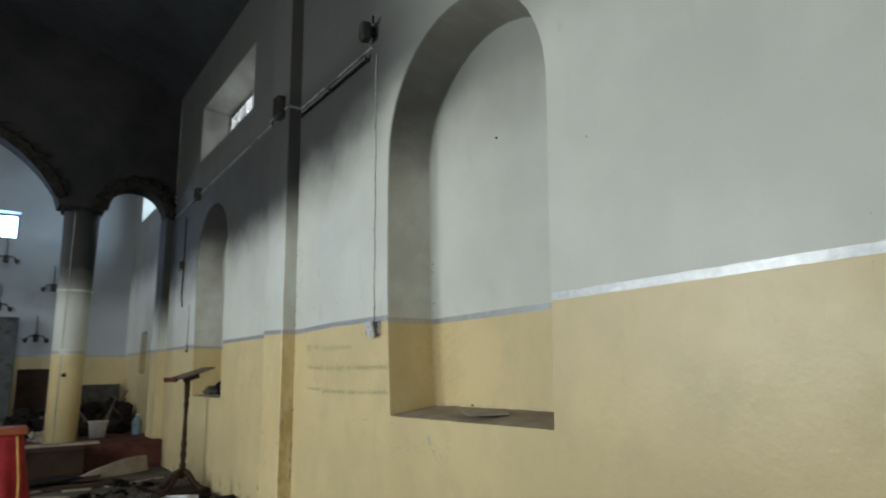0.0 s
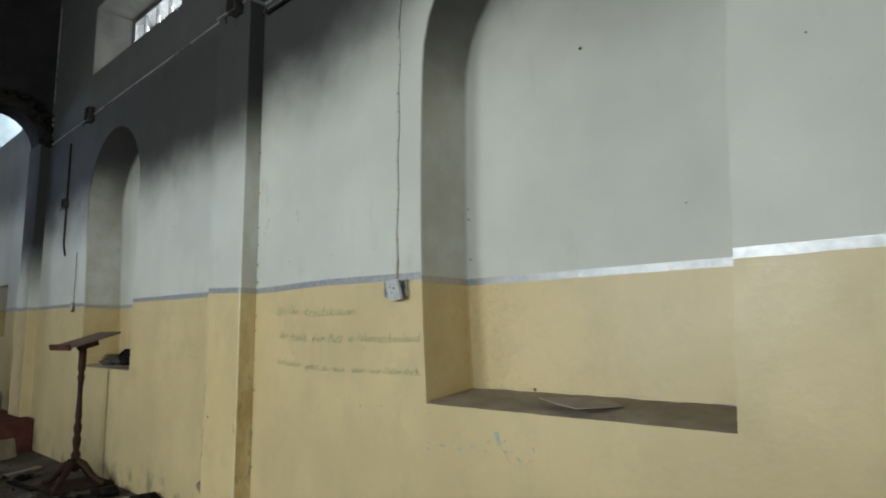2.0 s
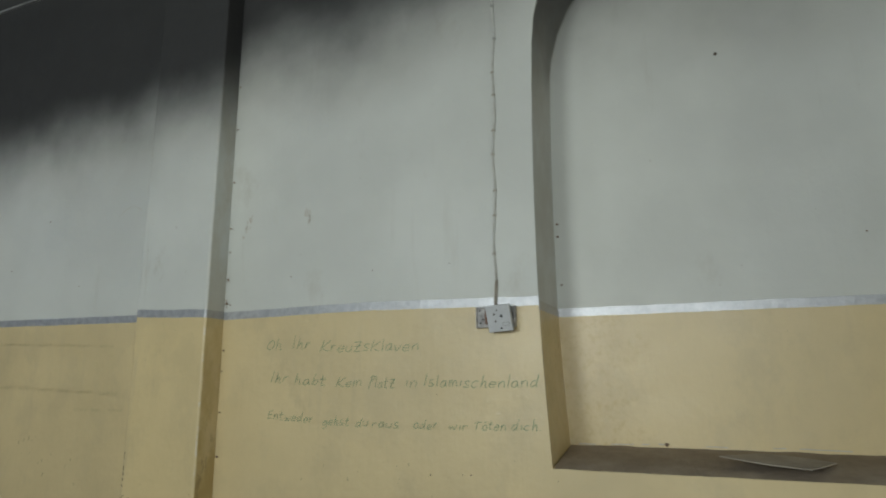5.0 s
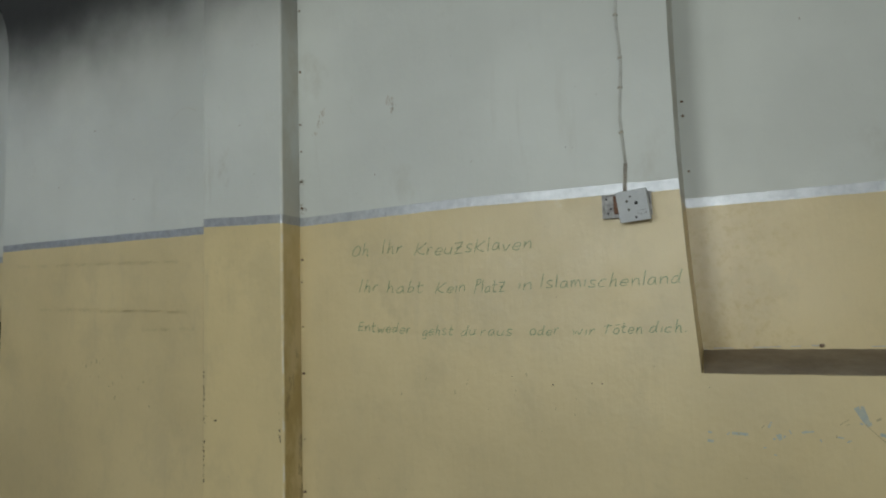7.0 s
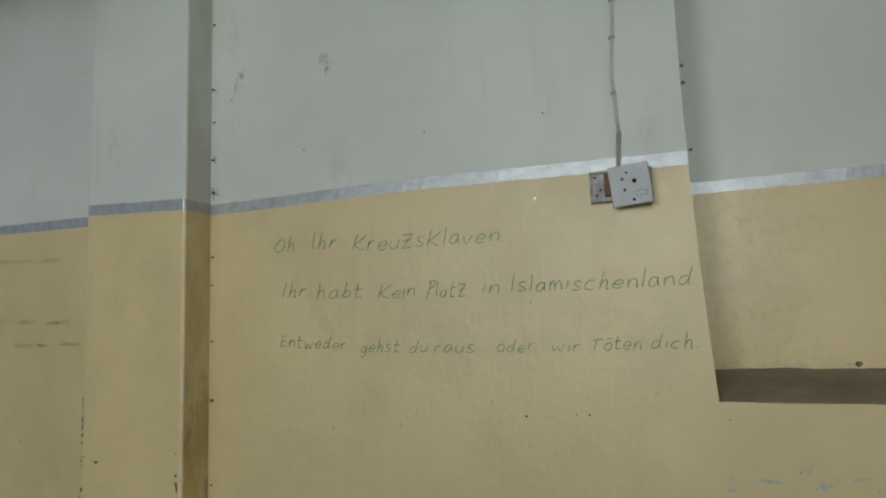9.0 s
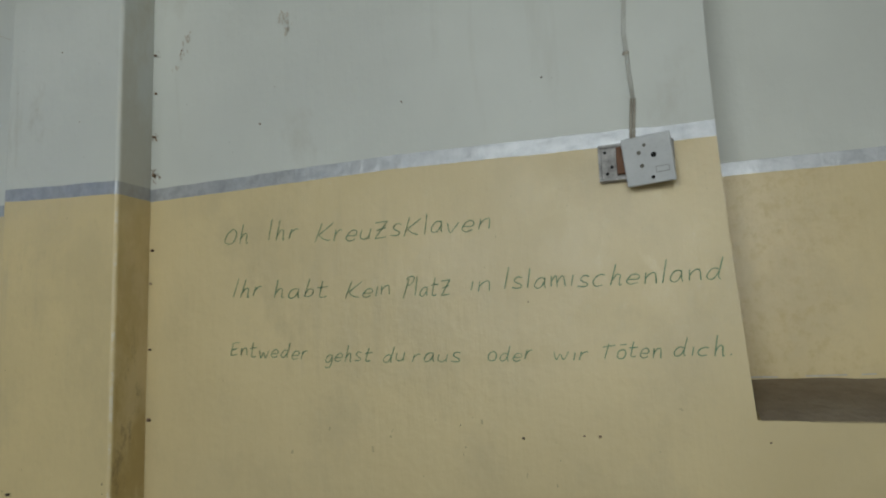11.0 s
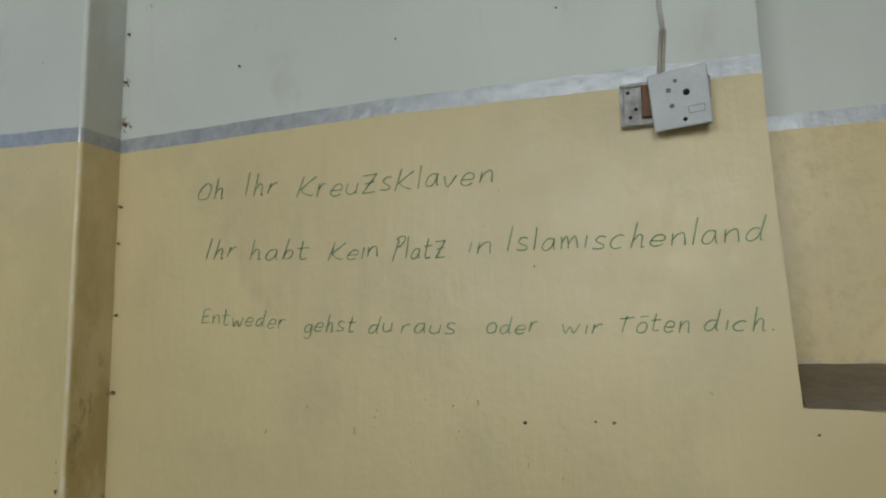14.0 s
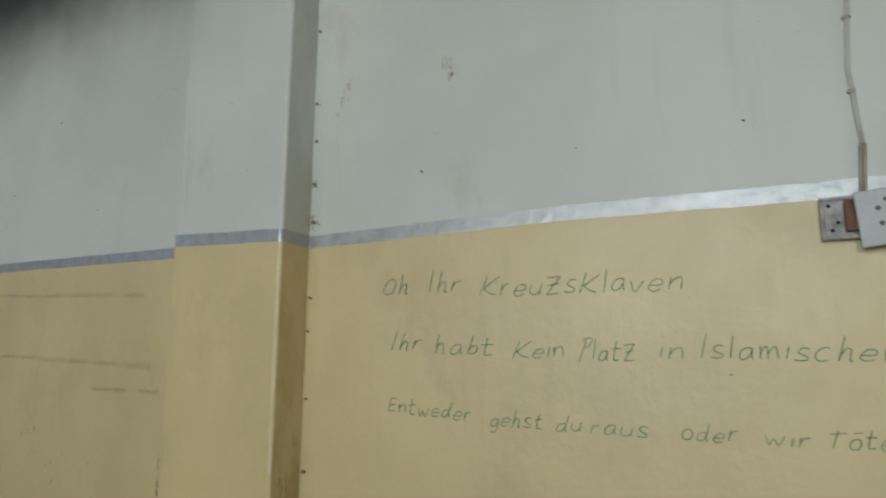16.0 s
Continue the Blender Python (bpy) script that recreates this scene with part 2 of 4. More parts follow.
SILVERED = rough_stuff("paint_smeared_box", (0.27, 0.26, 0.25), (0.58, 0.57, 0.55), 30, 0.5, 0.5, metal=0.35)
RUSTY = rough_stuff("bare_brown_core", (0.14, 0.070, 0.042), (0.22, 0.12, 0.075), 20, 0.8, 0.3)
HOLE = rough_stuff("dark_hole", (0.008, 0.008, 0.008), (0.014, 0.013, 0.012), 20, 0.8, 0.1)
DULLHOLE = rough_stuff("brass_contact", (0.10, 0.095, 0.08), (0.16, 0.15, 0.13), 60, 0.5, 0.1, metal=0.5)
CABLE = rough_stuff("painted_cable", (0.42, 0.41, 0.36), (0.53, 0.54, 0.50), 10, 0.55, 0.2)
SOOTCABLE = rough_stuff("sooty_cable", (0.25, 0.255, 0.24), (0.34, 0.345, 0.325), 6, 0.6, 0.2)
OLDCABLE = rough_stuff("brown_cable", (0.31, 0.275, 0.22), (0.44, 0.41, 0.345), 14, 0.6, 0.2)
TRUNK = rough_stuff("sooty_white_trunking", (0.14, 0.14, 0.135), (0.24, 0.24, 0.23), 4, 0.65, 0.2, rust=(0.06, 0.06, 0.06))
BROWNCLIP = rough_stuff("brown_putty", (0.18, 0.125, 0.085), (0.29, 0.215, 0.15), 40, 0.8, 0.3)
BURNTMETAL = rough_stuff("burnt_metal", (0.018, 0.016, 0.015), (0.055, 0.048, 0.042), 12, 0.65, 0.4, metal=0.3)
INK = rough_stuff("green_marker", (0.115, 0.225, 0.125), (0.19, 0.285, 0.155), 30, 0.6, 0.05)
PALEINK = rough_stuff("faded_marker", (0.37, 0.335, 0.20), (0.46, 0.395, 0.22), 20, 0.6, 0.05)
BLUEPAINT = rough_stuff("blue_paint_flecks", (0.33, 0.375, 0.37), (0.44, 0.44, 0.35), 30, 0.6, 0.1)
GREYBOARD = rough_stuff("scorched_grey_board", (0.035, 0.033, 0.03), (0.085, 0.08, 0.072), 3, 0.8, 0.3)
CARD = rough_stuff("torn_card", (0.31, 0.275, 0.225), (0.40, 0.355, 0.295), 8, 0.85, 0.2)
STRAW = rough_stuff("dry_straw", (0.10, 0.085, 0.045), (0.19, 0.16, 0.09), 20, 0.9, 0.2, shine=0.1)
CRACK = rough_stuff("crack_dirt", (0.07, 0.055, 0.04), (0.14, 0.11, 0.08), 30, 0.9, 0.2)
SMEAR = rough_stuff("brown_smear", (0.43, 0.39, 0.32), (0.51, 0.49, 0.43), 40, 0.8, 0.1)
SMEAR2 = rough_stuff("grey_scuff", (0.36, 0.30, 0.18), (0.46, 0.38, 0.22), 30, 0.7, 0.1)
STAIN = rough_stuff("drip_stain", (0.32, 0.22, 0.085), (0.44, 0.32, 0.14), 9, 0.6, 0.1)
CLOTH = rough_stuff("red_cloth", (0.20, 0.010, 0.012), (0.30, 0.018, 0.020), 5, 0.75, 0.2)
ORANGE = rough_stuff("orange_red_cloth", (0.20, 0.050, 0.020), (0.28, 0.070, 0.026), 6, 0.75, 0.2)
GOLD = rough_stuff("gold_braid", (0.36, 0.20, 0.05), (0.48, 0.28, 0.08), 30, 0.5, 0.3, metal=0.4)
STEEL = rough_stuff("window_steel", (0.10, 0.10, 0.10), (0.18, 0.18, 0.17), 10, 0.5, 0.2, metal=0.5)
BROWNPANEL = rough_stuff("brown_panel", (0.026, 0.016, 0.011), (0.048, 0.030, 0.021), 3, 0.75, 0.2, shine=0.12)


def glass():
    m, tree, bsdf = material("dirty_window_glass")
    bsdf.inputs["Base Color"].default_value = (0.92, 0.95, 0.97, 1)
    bsdf.inputs["Transmission Weight"].default_value = 1.0
    bsdf.inputs["Roughness"].default_value = 0.12
    bsdf.inputs["IOR"].default_value = 1.1
    return m


GLASS = glass()


# ---- mesh helpers ----
def finish(bm, name, mat, smooth=False):
    bmesh.ops.recalc_face_normals(bm, faces=bm.faces)
    me = bpy.data.meshes.new(name)
    bm.to_mesh(me)
    bm.free()
    me.materials.append(mat)
    if smooth:
        for p in me.polygons:
            p.use_smooth = True
    return me


def part(name, bm, mat, parent, label="", smooth=False):
    """Links a bmesh as one mesh object under a thing or a part."""
    ob = new(name, finish(bm, name, mat, smooth))
    ob.parent = parent
    if label:
        tagged(ob, label)
    return ob


def thing(name, at, label, category, group="", rz=0.0):
    ob = new(name)
    ob.empty_display_size = 0.1
    ob.matrix_world = pose(*at, 0, 0, rz)
    return tagged(ob, label, category, group)


def solid(name, bm, mat, label, category, group="", at=(0, 0, 0), rz=0.0, smooth=False, kind=""):
    ob = new(name, finish(bm, name, mat, smooth))
    ob.matrix_world = pose(*at, 0, 0, rz)
    return tagged(ob, label, category, group, kind)


def structure(name, bm, mat, label="", smooth=False):
    ob = new(name, finish(bm, name, mat, smooth))
    return tagged(ob, label, "", "", "structure")


def box(bm, x0, x1, y0, y1, z0, z1, bevel=0.0, m=None):
    """A box with worn edges, added to bm."""
    made = bmesh.ops.create_cube(bm, size=1.0)["verts"]
    for v in made:
        v.co = Vector(((x0 + x1) / 2 + v.co.x * (x1 - x0), (y0 + y1) / 2 + v.co.y * (y1 - y0), (z0 + z1) / 2 + v.co.z * (z1 - z0)))
    faces = set(f for v in made for f in v.link_faces)
    if bevel:
        edges = list({e for v in made for e in v.link_edges})
        out = bmesh.ops.bevel(bm, geom=edges, offset=bevel, segments=2, affect="EDGES", profile=0.5)
        made = list({v for f in out["faces"] for v in f.verts} | {v for v in made if v.is_valid})
    if m is not None:
        for v in made:
            v.co = m @ v.co
    return made


def boxed(*a, **k):
    bm = bmesh.new()
    box(bm, *a, **k)
    return bm


def lathe(profile, segments=24, wobble=0.0):
    """A turned body round z from rows of radius and height."""
    bm = bmesh.new()
    rings = []
    for r, h in profile:
        rings.append([bm.verts.new((r * (1 + wobble * noise.noise((math.cos(a) * 2, math.sin(a) * 2, h * 3))) * math.cos(a),
                                    r * (1 + wobble * noise.noise((math.cos(a) * 2, math.sin(a) * 2, h * 3 + 5))) * math.sin(a), h))
                      for a in (2 * math.pi * i / segments for i in range(segments))])
    for a, b in zip(rings, rings[1:]):
        for i in range(segments):
            j = (i + 1) % segments
            bm.faces.new((a[i], a[j], b[j], b[i]))
    bm.faces.new(rings[0][::-1]), bm.faces.new(rings[-1])
    return bm


def tube(points, radius, sides=8, bm=None):
    """A round bar along a line of points."""
    bm = bm or bmesh.new()
    pts = [Vector(p) for p in points]
    rings = []
    for i, p in enumerate(pts):
        way = (pts[min(i + 1, len(pts) - 1)] - pts[max(i - 1, 0)]).normalized()
        side = way.cross(Vector((0.3, 0.2, 1)) if abs(way.z) < 0.9 else Vector((1, 0.1, 0))).normalized()
        up = side.cross(way)
        r = radius[i] if isinstance(radius, (list, tuple)) else radius
        rings.append([bm.verts.new(p + r * (math.cos(a) * side + math.sin(a) * up)) for a in (2 * math.pi * k / sides for k in range(sides))])
    for a, b in zip(rings, rings[1:]):
        for k in range(sides):
            bm.faces.new((a[k], a[(k + 1) % sides], b[(k + 1) % sides], b[k]))
    bm.faces.new(rings[0][::-1]), bm.faces.new(rings[-1])
    return bm


def lump(size, seed, squash=(1, 1, 1), detail=2, rough=0.5):
    """A broken lump of matter resting on z = 0."""
    bm = bmesh.new()
    bmesh.ops.create_icosphere(bm, subdivisions=detail, radius=size)
    for v in bm.verts:
        p = v.co.normalized()
        k = 1 + rough * noise.noise(p * 1.8 + Vector((seed * 7.1, seed, 0))) + rough * 0.5 * noise.noise(p * 5 + Vector((seed, 0, seed * 3)))
        v.co = Vector((v.co.x * k * squash[0], v.co.y * k * squash[1], v.co.z * k * squash[2]))
    low = min(v.co.z for v in bm.verts)
    for v in bm.verts:
        v.co.z = max(v.co.z - low * 0.7, 0)
    return bm


# ---- plan ----
W, P, B, OUT = 2.65, 2.505, 3.09, 3.36      # wall face, pilaster face, niche back, outer face
FLOOR, TOP = -0.13, 6.85
WEST, SOUTH, END, END2, ALTAR = -5.25, -6.0, 12.0, 12.55, 16.2
STEP = 0.31                                  # platform top
MID = -1.30                                  # middle line of the nave


def dado(y):
    """Height of the lower edge of the silver line along the wall."""
    if y < 2.29:
        return 1.745
    if y < 4.06:
        return 1.757
    if y < 5.0:
        return 1.778 + (y - 4.06) * 0.016
    if y < 5.97:
        return 1.793 - (y - 5.0) * 0.015
    return 1.784 + (y - 5.97) * 0.009


def arch_outline(y0, y1, y0t, y1t, sill, spring, n=18, seed=0.0, bow=0.0):
    """The outline of an arched niche on the wall as (y, z), from the foot of its near jamb over the crown to the far foot, uneven as the plaster is."""
    pts = []
    for i in range(9):
        k = i / 9
        pts.append((y0 + (y0t - y0) * k, sill + (spring - sill) * k))
    c, r = (y0t + y1t) / 2, (y1t - y0t) / 2
    for i in range(n + 1):
        a = math.pi * (1 - i / n)
        pts.append((c + r * math.cos(a), spring + r * math.sin(a)))
    for i in range(8, -1, -1):
        k = i / 9
        pts.append((y1 + (y1t - y1) * k + bow * math.sin(math.pi * k), sill + (spring - sill) * k))
    return [(y + 0.005 * noise.noise((y * 2.1 + seed, z * 2.3, 0.5)), z + (0.005 * noise.noise((y * 2.3, z * 2.1 + seed, 3.5)) if i not in (0, len(pts) - 1) else 0))
            for i, (y, z) in enumerate(pts)]


def build_wall_east():
    """The long wall with two blind arched niches and a clerestory window, one piece of plastered masonry."""
    bm = bmesh.new()
    line = bm.verts.layers.float.new("dado")
    soft = []

    def v(x, y, z, h=None):
        q = bm.verts.new((x, y, z))
        q[line] = dado(y) if h is None else h
        return q

    def quad(a, b, c, d):
        return bm.faces.new((a, b, c, d))

    def panel(y0, y1, z0, z1, h0=None, h1=None):
        quad(v(W, y0, z0, h0), v(W, y1, z0, h1), v(W, y1, z1, h1), v(W, y0, z1, h0))

    niches = [arch_outline(2.316, 4.05, 2.228, 4.066, 1.038, 3.15, seed=0.0, bow=0.030), arch_outline(8.47, 9.96, 8.48, 10.12, 1.08, 3.17, seed=9.0)]
    heights = [1.757, 1.80]
    win = (7.62, 10.30, 4.96, 5.95)
    mid = 4.6
    # plain stretches, from the south to the end wall
    panel(SOUTH, 2.1, FLOOR, mid, 1.745, 1.745)
    panel(4.25, 5.0, FLOOR, mid)
    panel(5.0, 5.965, FLOOR, mid, None, 1.778)
    panel(6.50, 8.2, FLOOR, mid)
    panel(10.4, END, FLOOR, mid)
    # round each niche
    for pts, (ya, yb), hb in ((niches[0], (2.1, 4.25), heights[0]), (niches[1], (8.2, 10.4), heights[1])):
        sill, crown = pts[0][1], max(p[1] for p in pts)
        ha, hc = (1.745, 1.778) if ya < 3 else (1.804, 1.822)
        k = max(range(len(pts)), key=lambda i: pts[i][1])
        front = [v(W, y, z, ha if i <= k else hc) for i, (y, z) in enumerate(pts)]
        near = [v(W, ya, z, ha) for y, z in pts[:k + 1]]
        far = [v(W, yb, z, hc) for y, z in pts[k:]]
        for i in range(k):
            quad(near[i], front[i], front[i + 1], near[i + 1])
        for i in range(len(far) - 1):
            quad(front[k + i], far[i], far[i + 1], front[k + i + 1])
        quad(near[k], front[k], v(W, pts[k][0], mid, ha), v(W, ya, mid, ha))
        quad(front[k], far[0], v(W, yb, mid, hc), v(W, pts[k][0], mid, hc))
        quad(v(W, ya, FLOOR, ha), v(W, yb, FLOOR, hc), far[-1], near[0])
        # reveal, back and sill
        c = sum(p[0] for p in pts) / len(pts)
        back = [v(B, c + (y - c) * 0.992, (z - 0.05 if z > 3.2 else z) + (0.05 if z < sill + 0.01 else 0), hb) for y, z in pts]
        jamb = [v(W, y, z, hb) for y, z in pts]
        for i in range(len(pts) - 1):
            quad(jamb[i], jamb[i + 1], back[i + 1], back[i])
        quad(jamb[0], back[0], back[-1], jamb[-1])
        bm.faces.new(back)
    # upper wall round the window
    for y0, y1, z0, z1 in ((SOUTH, win[0], mid, TOP), (win[1], END, mid, TOP), (win[0], win[1], mid, win[2]), (win[0], win[1], win[3], TOP)):
        panel(y0, y1, z0, z1)
    # splayed reveal of the window
    a = [v(W, win[0], win[2]), v(W, win[1], win[2]), v(W, win[1], win[3]), v(W, win[0], win[3])]
    b = [v(3.02, 8.15, 5.08), v(3.02, 10.02, 5.08), v(3.02, 10.02, 5.80), v(3.02, 8.15, 5.80)]
    c = [v(OUT, q.co.y, q.co.z) for q in b]
    for i in range(4):
        quad(a[i], a[(i + 1) % 4], b[(i + 1) % 4], b[i])
        quad(b[i], b[(i + 1) % 4], c[(i + 1) % 4], c[i])
    # outer face
    for y0, y1, z0, z1 in ((SOUTH, 8.15, FLOOR, TOP), (10.02, END2, FLOOR, TOP), (8.15, 10.02, FLOOR, 5.08), (8.15, 10.02, 5.80, TOP)):
        quad(v(OUT, y0, z0), v(OUT, y0, z1), v(OUT, y1, z1), v(OUT, y1, z0))
    bmesh.ops.remove_doubles(bm, verts=[q for q in bm.verts if q.co.x > W + 0.01], dist=0.0005)
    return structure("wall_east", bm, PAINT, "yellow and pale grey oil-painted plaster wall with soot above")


def with_dado(bm, h):
    line = bm.verts.layers.float.new("dado")
    for q in bm.verts:
        q[line] = h(q.co) if callable(h) else h
    return bm


build_wall_east()

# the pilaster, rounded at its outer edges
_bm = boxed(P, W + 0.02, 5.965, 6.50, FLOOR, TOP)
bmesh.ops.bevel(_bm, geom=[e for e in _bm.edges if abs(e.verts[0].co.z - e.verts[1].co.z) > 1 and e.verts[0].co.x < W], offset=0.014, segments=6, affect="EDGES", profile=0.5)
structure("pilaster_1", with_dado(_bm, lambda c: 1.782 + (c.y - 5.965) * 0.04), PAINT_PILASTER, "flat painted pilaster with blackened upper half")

# sills of dust in the two niches
for _y0, _y1, _z in ((2.33, 4.04, 1.042), (8.48, 9.95, 1.082)):
    _bm = bmesh.new()
    _g = [[_bm.verts.new((W - 0.003 + (B - W) * i / 8, _y0 + (_y1 - _y0) * j / 40, _z + 0.05 * i / 8 + (0.005 if i else -0.004) + 0.005 * noise.noise((i * 0.7, j * 0.5, _y0)))) for j in range(41)] for i in range(9)]
    for i in range(8):
        for j in range(40):
            _bm.faces.new((_g[i][j], _g[i + 1][j], _g[i + 1][j + 1], _g[i][j + 1]))
    structure("window_sill", _bm, DUST, "niche sill under brown dust", smooth=True)

# floor and platform
_bm = bmesh.new()
_n = 60
_g = [[_bm.verts.new((WEST - 0.4 + (OUT - WEST + 0.4) * i / _n, SOUTH - 0.4 + (ALTAR + 0.8 - SOUTH) * j / 90, FLOOR + 0.012 * noise.noise((i * 0.9, j * 0.9, 2)))) for j in range(91)] for i in range(_n + 1)]
for i in range(_n):
    for j in range(90):
        _bm.faces.new((_g[i][j], _g[i + 1][j], _g[i + 1][j + 1], _g[i][j + 1]))
structure("floor", _bm, CONCRETE, "dusty grey concrete floor strewn with ash", smooth=True)
_bm = boxed(WEST, W, 11.70, ALTAR, FLOOR - 0.1, STEP, bevel=0.015)
structure("platform", _bm, REDSTEP, "red-brown altar platform, dusty on top")


# ceiling: a shallow vault
def vault_z(x):
    r = 9.0
    half = (W - WEST) / 2
    return TOP - 0.05 + math.sqrt(r * r - (x - MID) ** 2) - math.sqrt(r * r - half * half)


_bm = bmesh.new()
_xs = [WEST - 0.2 + (OUT - WEST + 0.2) * i / 40 for i in range(41)]
_lo = [[_bm.verts.new((x, y, vault_z(x))) for x in _xs] for y in (SOUTH - 0.3, END)]
_hi = [[_bm.verts.new((x, y, vault_z(x) + 0.25)) for x in _xs] for y in (SOUTH - 0.3, END)]
for i in range(40):
    _bm.faces.new((_lo[0][i], _lo[0][i + 1], _lo[1][i + 1], _lo[1][i]))
    _bm.faces.new((_hi[0][i], _hi[1][i], _hi[1][i + 1], _hi[0][i + 1]))
structure("ceiling", _bm, CHAR_CEIL, "vaulted ceiling blackened by smoke", smooth=True)


# the end wall with one wide and two narrow arches
def arch_z(x):
    """Underside of the end wall at x."""
    u = abs(x - MID)
    if u <= 2.07:
        return 3.41 + math.sqrt(2.32 ** 2 - u * u)
    if u < 2.76:
        return 4.36
    if u <= 3.84:
        return 4.33 + math.sqrt(max(0.0, 0.54 ** 2 - (u - 3.30) ** 2))
    return 4.33


_xs = sorted({round(v, 4) for v in [MID + s * u for s in (-1, 1) for u in [2.07 * i / 24 for i in range(25)] + [2.0701, 2.76] + [3.30 + 0.54 * math.cos(math.pi * i / 16) for i in range(17)] + [3.9499]]})
_bm = bmesh.new()
_f = [(_bm.verts.new((x, END, arch_z(x))), _bm.verts.new((x, END, vault_z(x) + 0.1)), _bm.verts.new((x, END2, arch_z(x))), _bm.verts.new((x, END2, vault_z(x) + 0.1))) for x in _xs]
for a, b in zip(_f, _f[1:]):
    _bm.faces.new((a[0], b[0], b[1], a[1])), _bm.faces.new((a[2], a[3], b[3], b[2])), _bm.faces.new((a[0], a[2], b[2], b[0]))
structure("wall_north", _bm, CHAR_WALL, "arched end wall black with soot")
for s in (1, -1):
    _x = MID + s * 3.82
    _bm = boxed(min(_x, _x + s * 0.15), max(_x, _x + s * 0.15), END - 0.05, END2, STEP, 4.36, bevel=0.012)
    structure("pier", with_dado(_bm, 1.83), PAINT_PIER, "narrow painted pier at the end wall")

# columns with plain dark capitals
for s in (1, -1):
    _x = MID + s * 2.46
    col = thing("column", (_x, 12.275, STEP), "round painted column, yellow below and scorched black at the top", "column")
    tagged(col, kind="structure")
    part("shaft", with_dado(lathe([(0.242, 0), (0.252, 1.5), (0.268, 3.0), (0.285, 3.99)], 40, 0.004), 1.80), PAINT_SOOTY, col, smooth=True)
    part("capital", boxed(-0.32, 0.32, -0.285, 0.285, 3.985, 4.06, bevel=0.02), CHAR, col, "charred capital slab")
    part("strap", lathe([(0.266, 2.545), (0.274, 2.55), (0.274, 2.585), (0.266, 2.59)], 40), CABLE, col, "pale metal strap")
    part("knob", lump(0.035, 5, (1, 1, 1), 2), BURNTMETAL, col, "dark knob").location = (-0.06, -0.25, 1.10)
    part("conduit", tube([(-0.12, -0.222, 0.05), (-0.12, -0.232, 1.5), (-0.125, -0.245, 3.0), (-0.13, -0.258, 3.95)], 0.006, 7), SOOTCABLE, col, "grey conduit")


# burnt mouldings round the arches, with nails and scraps standing out of them
def arch_trim(us, zf, name, label):
    trim = thing(name, (0, END, 0), label, "arch moulding")
    bm = bmesh.new()
    rows = []
    for i, (x, z, nx, nz) in enumerate(us):
        k = 0.12 + 0.09 * noise.noise((i * 0.8, 1.7, zf))
        rows.append([bm.verts.new((x + nx * a, yy, z + nz * a)) for a, yy in ((-0.012, -0.002), (-0.075, -0.10), (k * 0.6, -0.13), (k, -0.07), (k, -0.002))])
    for a, b in zip(rows, rows[1:]):
        for j in range(4):
            bm.faces.new((a[j], b[j], b[j + 1], a[j + 1]))
    bm.faces.new(rows[0]), bm.faces.new(rows[-1][::-1])
    part("moulding", bm, CHAR, trim)
    for i, (x, z, nx, nz) in enumerate(us[1:-1]):
        r = random.Random(i * 3 + int(zf * 10))
        l = r.uniform(0.10, 0.26)
        p = Vector((x + nx * 0.13, -0.08, z + nz * 0.13))
        part("nail", tube([p, p + Vector((l * 0.45, -0.05, 0.02)), p + Vector((l, -0.03, r.uniform(-0.02, 0.05)))], [0.022, 0.012, 0.005], 5), CHAR, trim)
    for i, (x, z, nx, nz) in enumerate(us[::2]):
        r = random.Random(i + 77)
        bit = part("scrap", lump(r.uniform(0.05, 0.10), i + int(zf * 3), (1.2, 0.6, 0.8), 2, 0.9), CHAR, trim)
        bit.location = (x + nx * 0.10, -0.10, z + nz * 0.10 - 0.04)
    return trim


_big = [(MID + 2.34 * math.sin(a), 3.41 + 2.34 * math.cos(a), math.sin(a), math.cos(a)) for a in [radians(v) for v in range(-63, 64, 6)]]
arch_trim(_big, 1.0, "arch_moulding", "charred wooden moulding round the wide arch")
for s in (1, -1):
    _small = [(MID + s * 3.30 + 0.55 * math.sin(a), 4.33 + 0.55 * math.cos(a), math.sin(a), math.cos(a)) for a in [radians(v) for v in range(-90, 91, 10)]]
    arch_trim(_small, 2.0 + s, "arch_moulding", "charred wooden moulding round a narrow arch")

# other nave walls, out of view; west openings inferred or added for lamps, clerestory included
_bm = bmesh.new()
for y0, y1, z0, z1 in ((SOUTH, 2.7, FLOOR, 4.95), (2.7, 4.3, FLOOR, 1.3), (2.7, 4.3, 3.8, 4.95), (4.3, 5.2, FLOOR, 4.95), (5.2, 6.8, FLOOR, 1.2), (5.2, 6.8, 3.4, 4.95), (6.8, 7.8, FLOOR, 4.95), (7.8, 9.4, FLOOR, 1.2), (7.8, 9.4, 3.4, 4.95), (9.4, END, FLOOR, 4.95), (SOUTH, 2.4, 4.95, 5.9), (4.8, END, 4.95, 5.9), (SOUTH, END, 5.9, TOP)):
    box(_bm, WEST - 0.3, WEST, y0, y1, z0, z1)
structure("wall_west", with_dado(_bm, 1.78), PAINT, "painted nave wall opposite")
# rear wall, out of view; its opening is added for the fill lamp
_bm = bmesh.new()
for x0, x1, z0, z1 in ((WEST - 0.3, -2.55, FLOOR, 8.2), (-0.05, OUT, FLOOR, 8.2), (-2.55, -0.05, 3.5, 8.2)):
    box(_bm, x0, x1, SOUTH - 0.3, SOUTH, z0, z1)
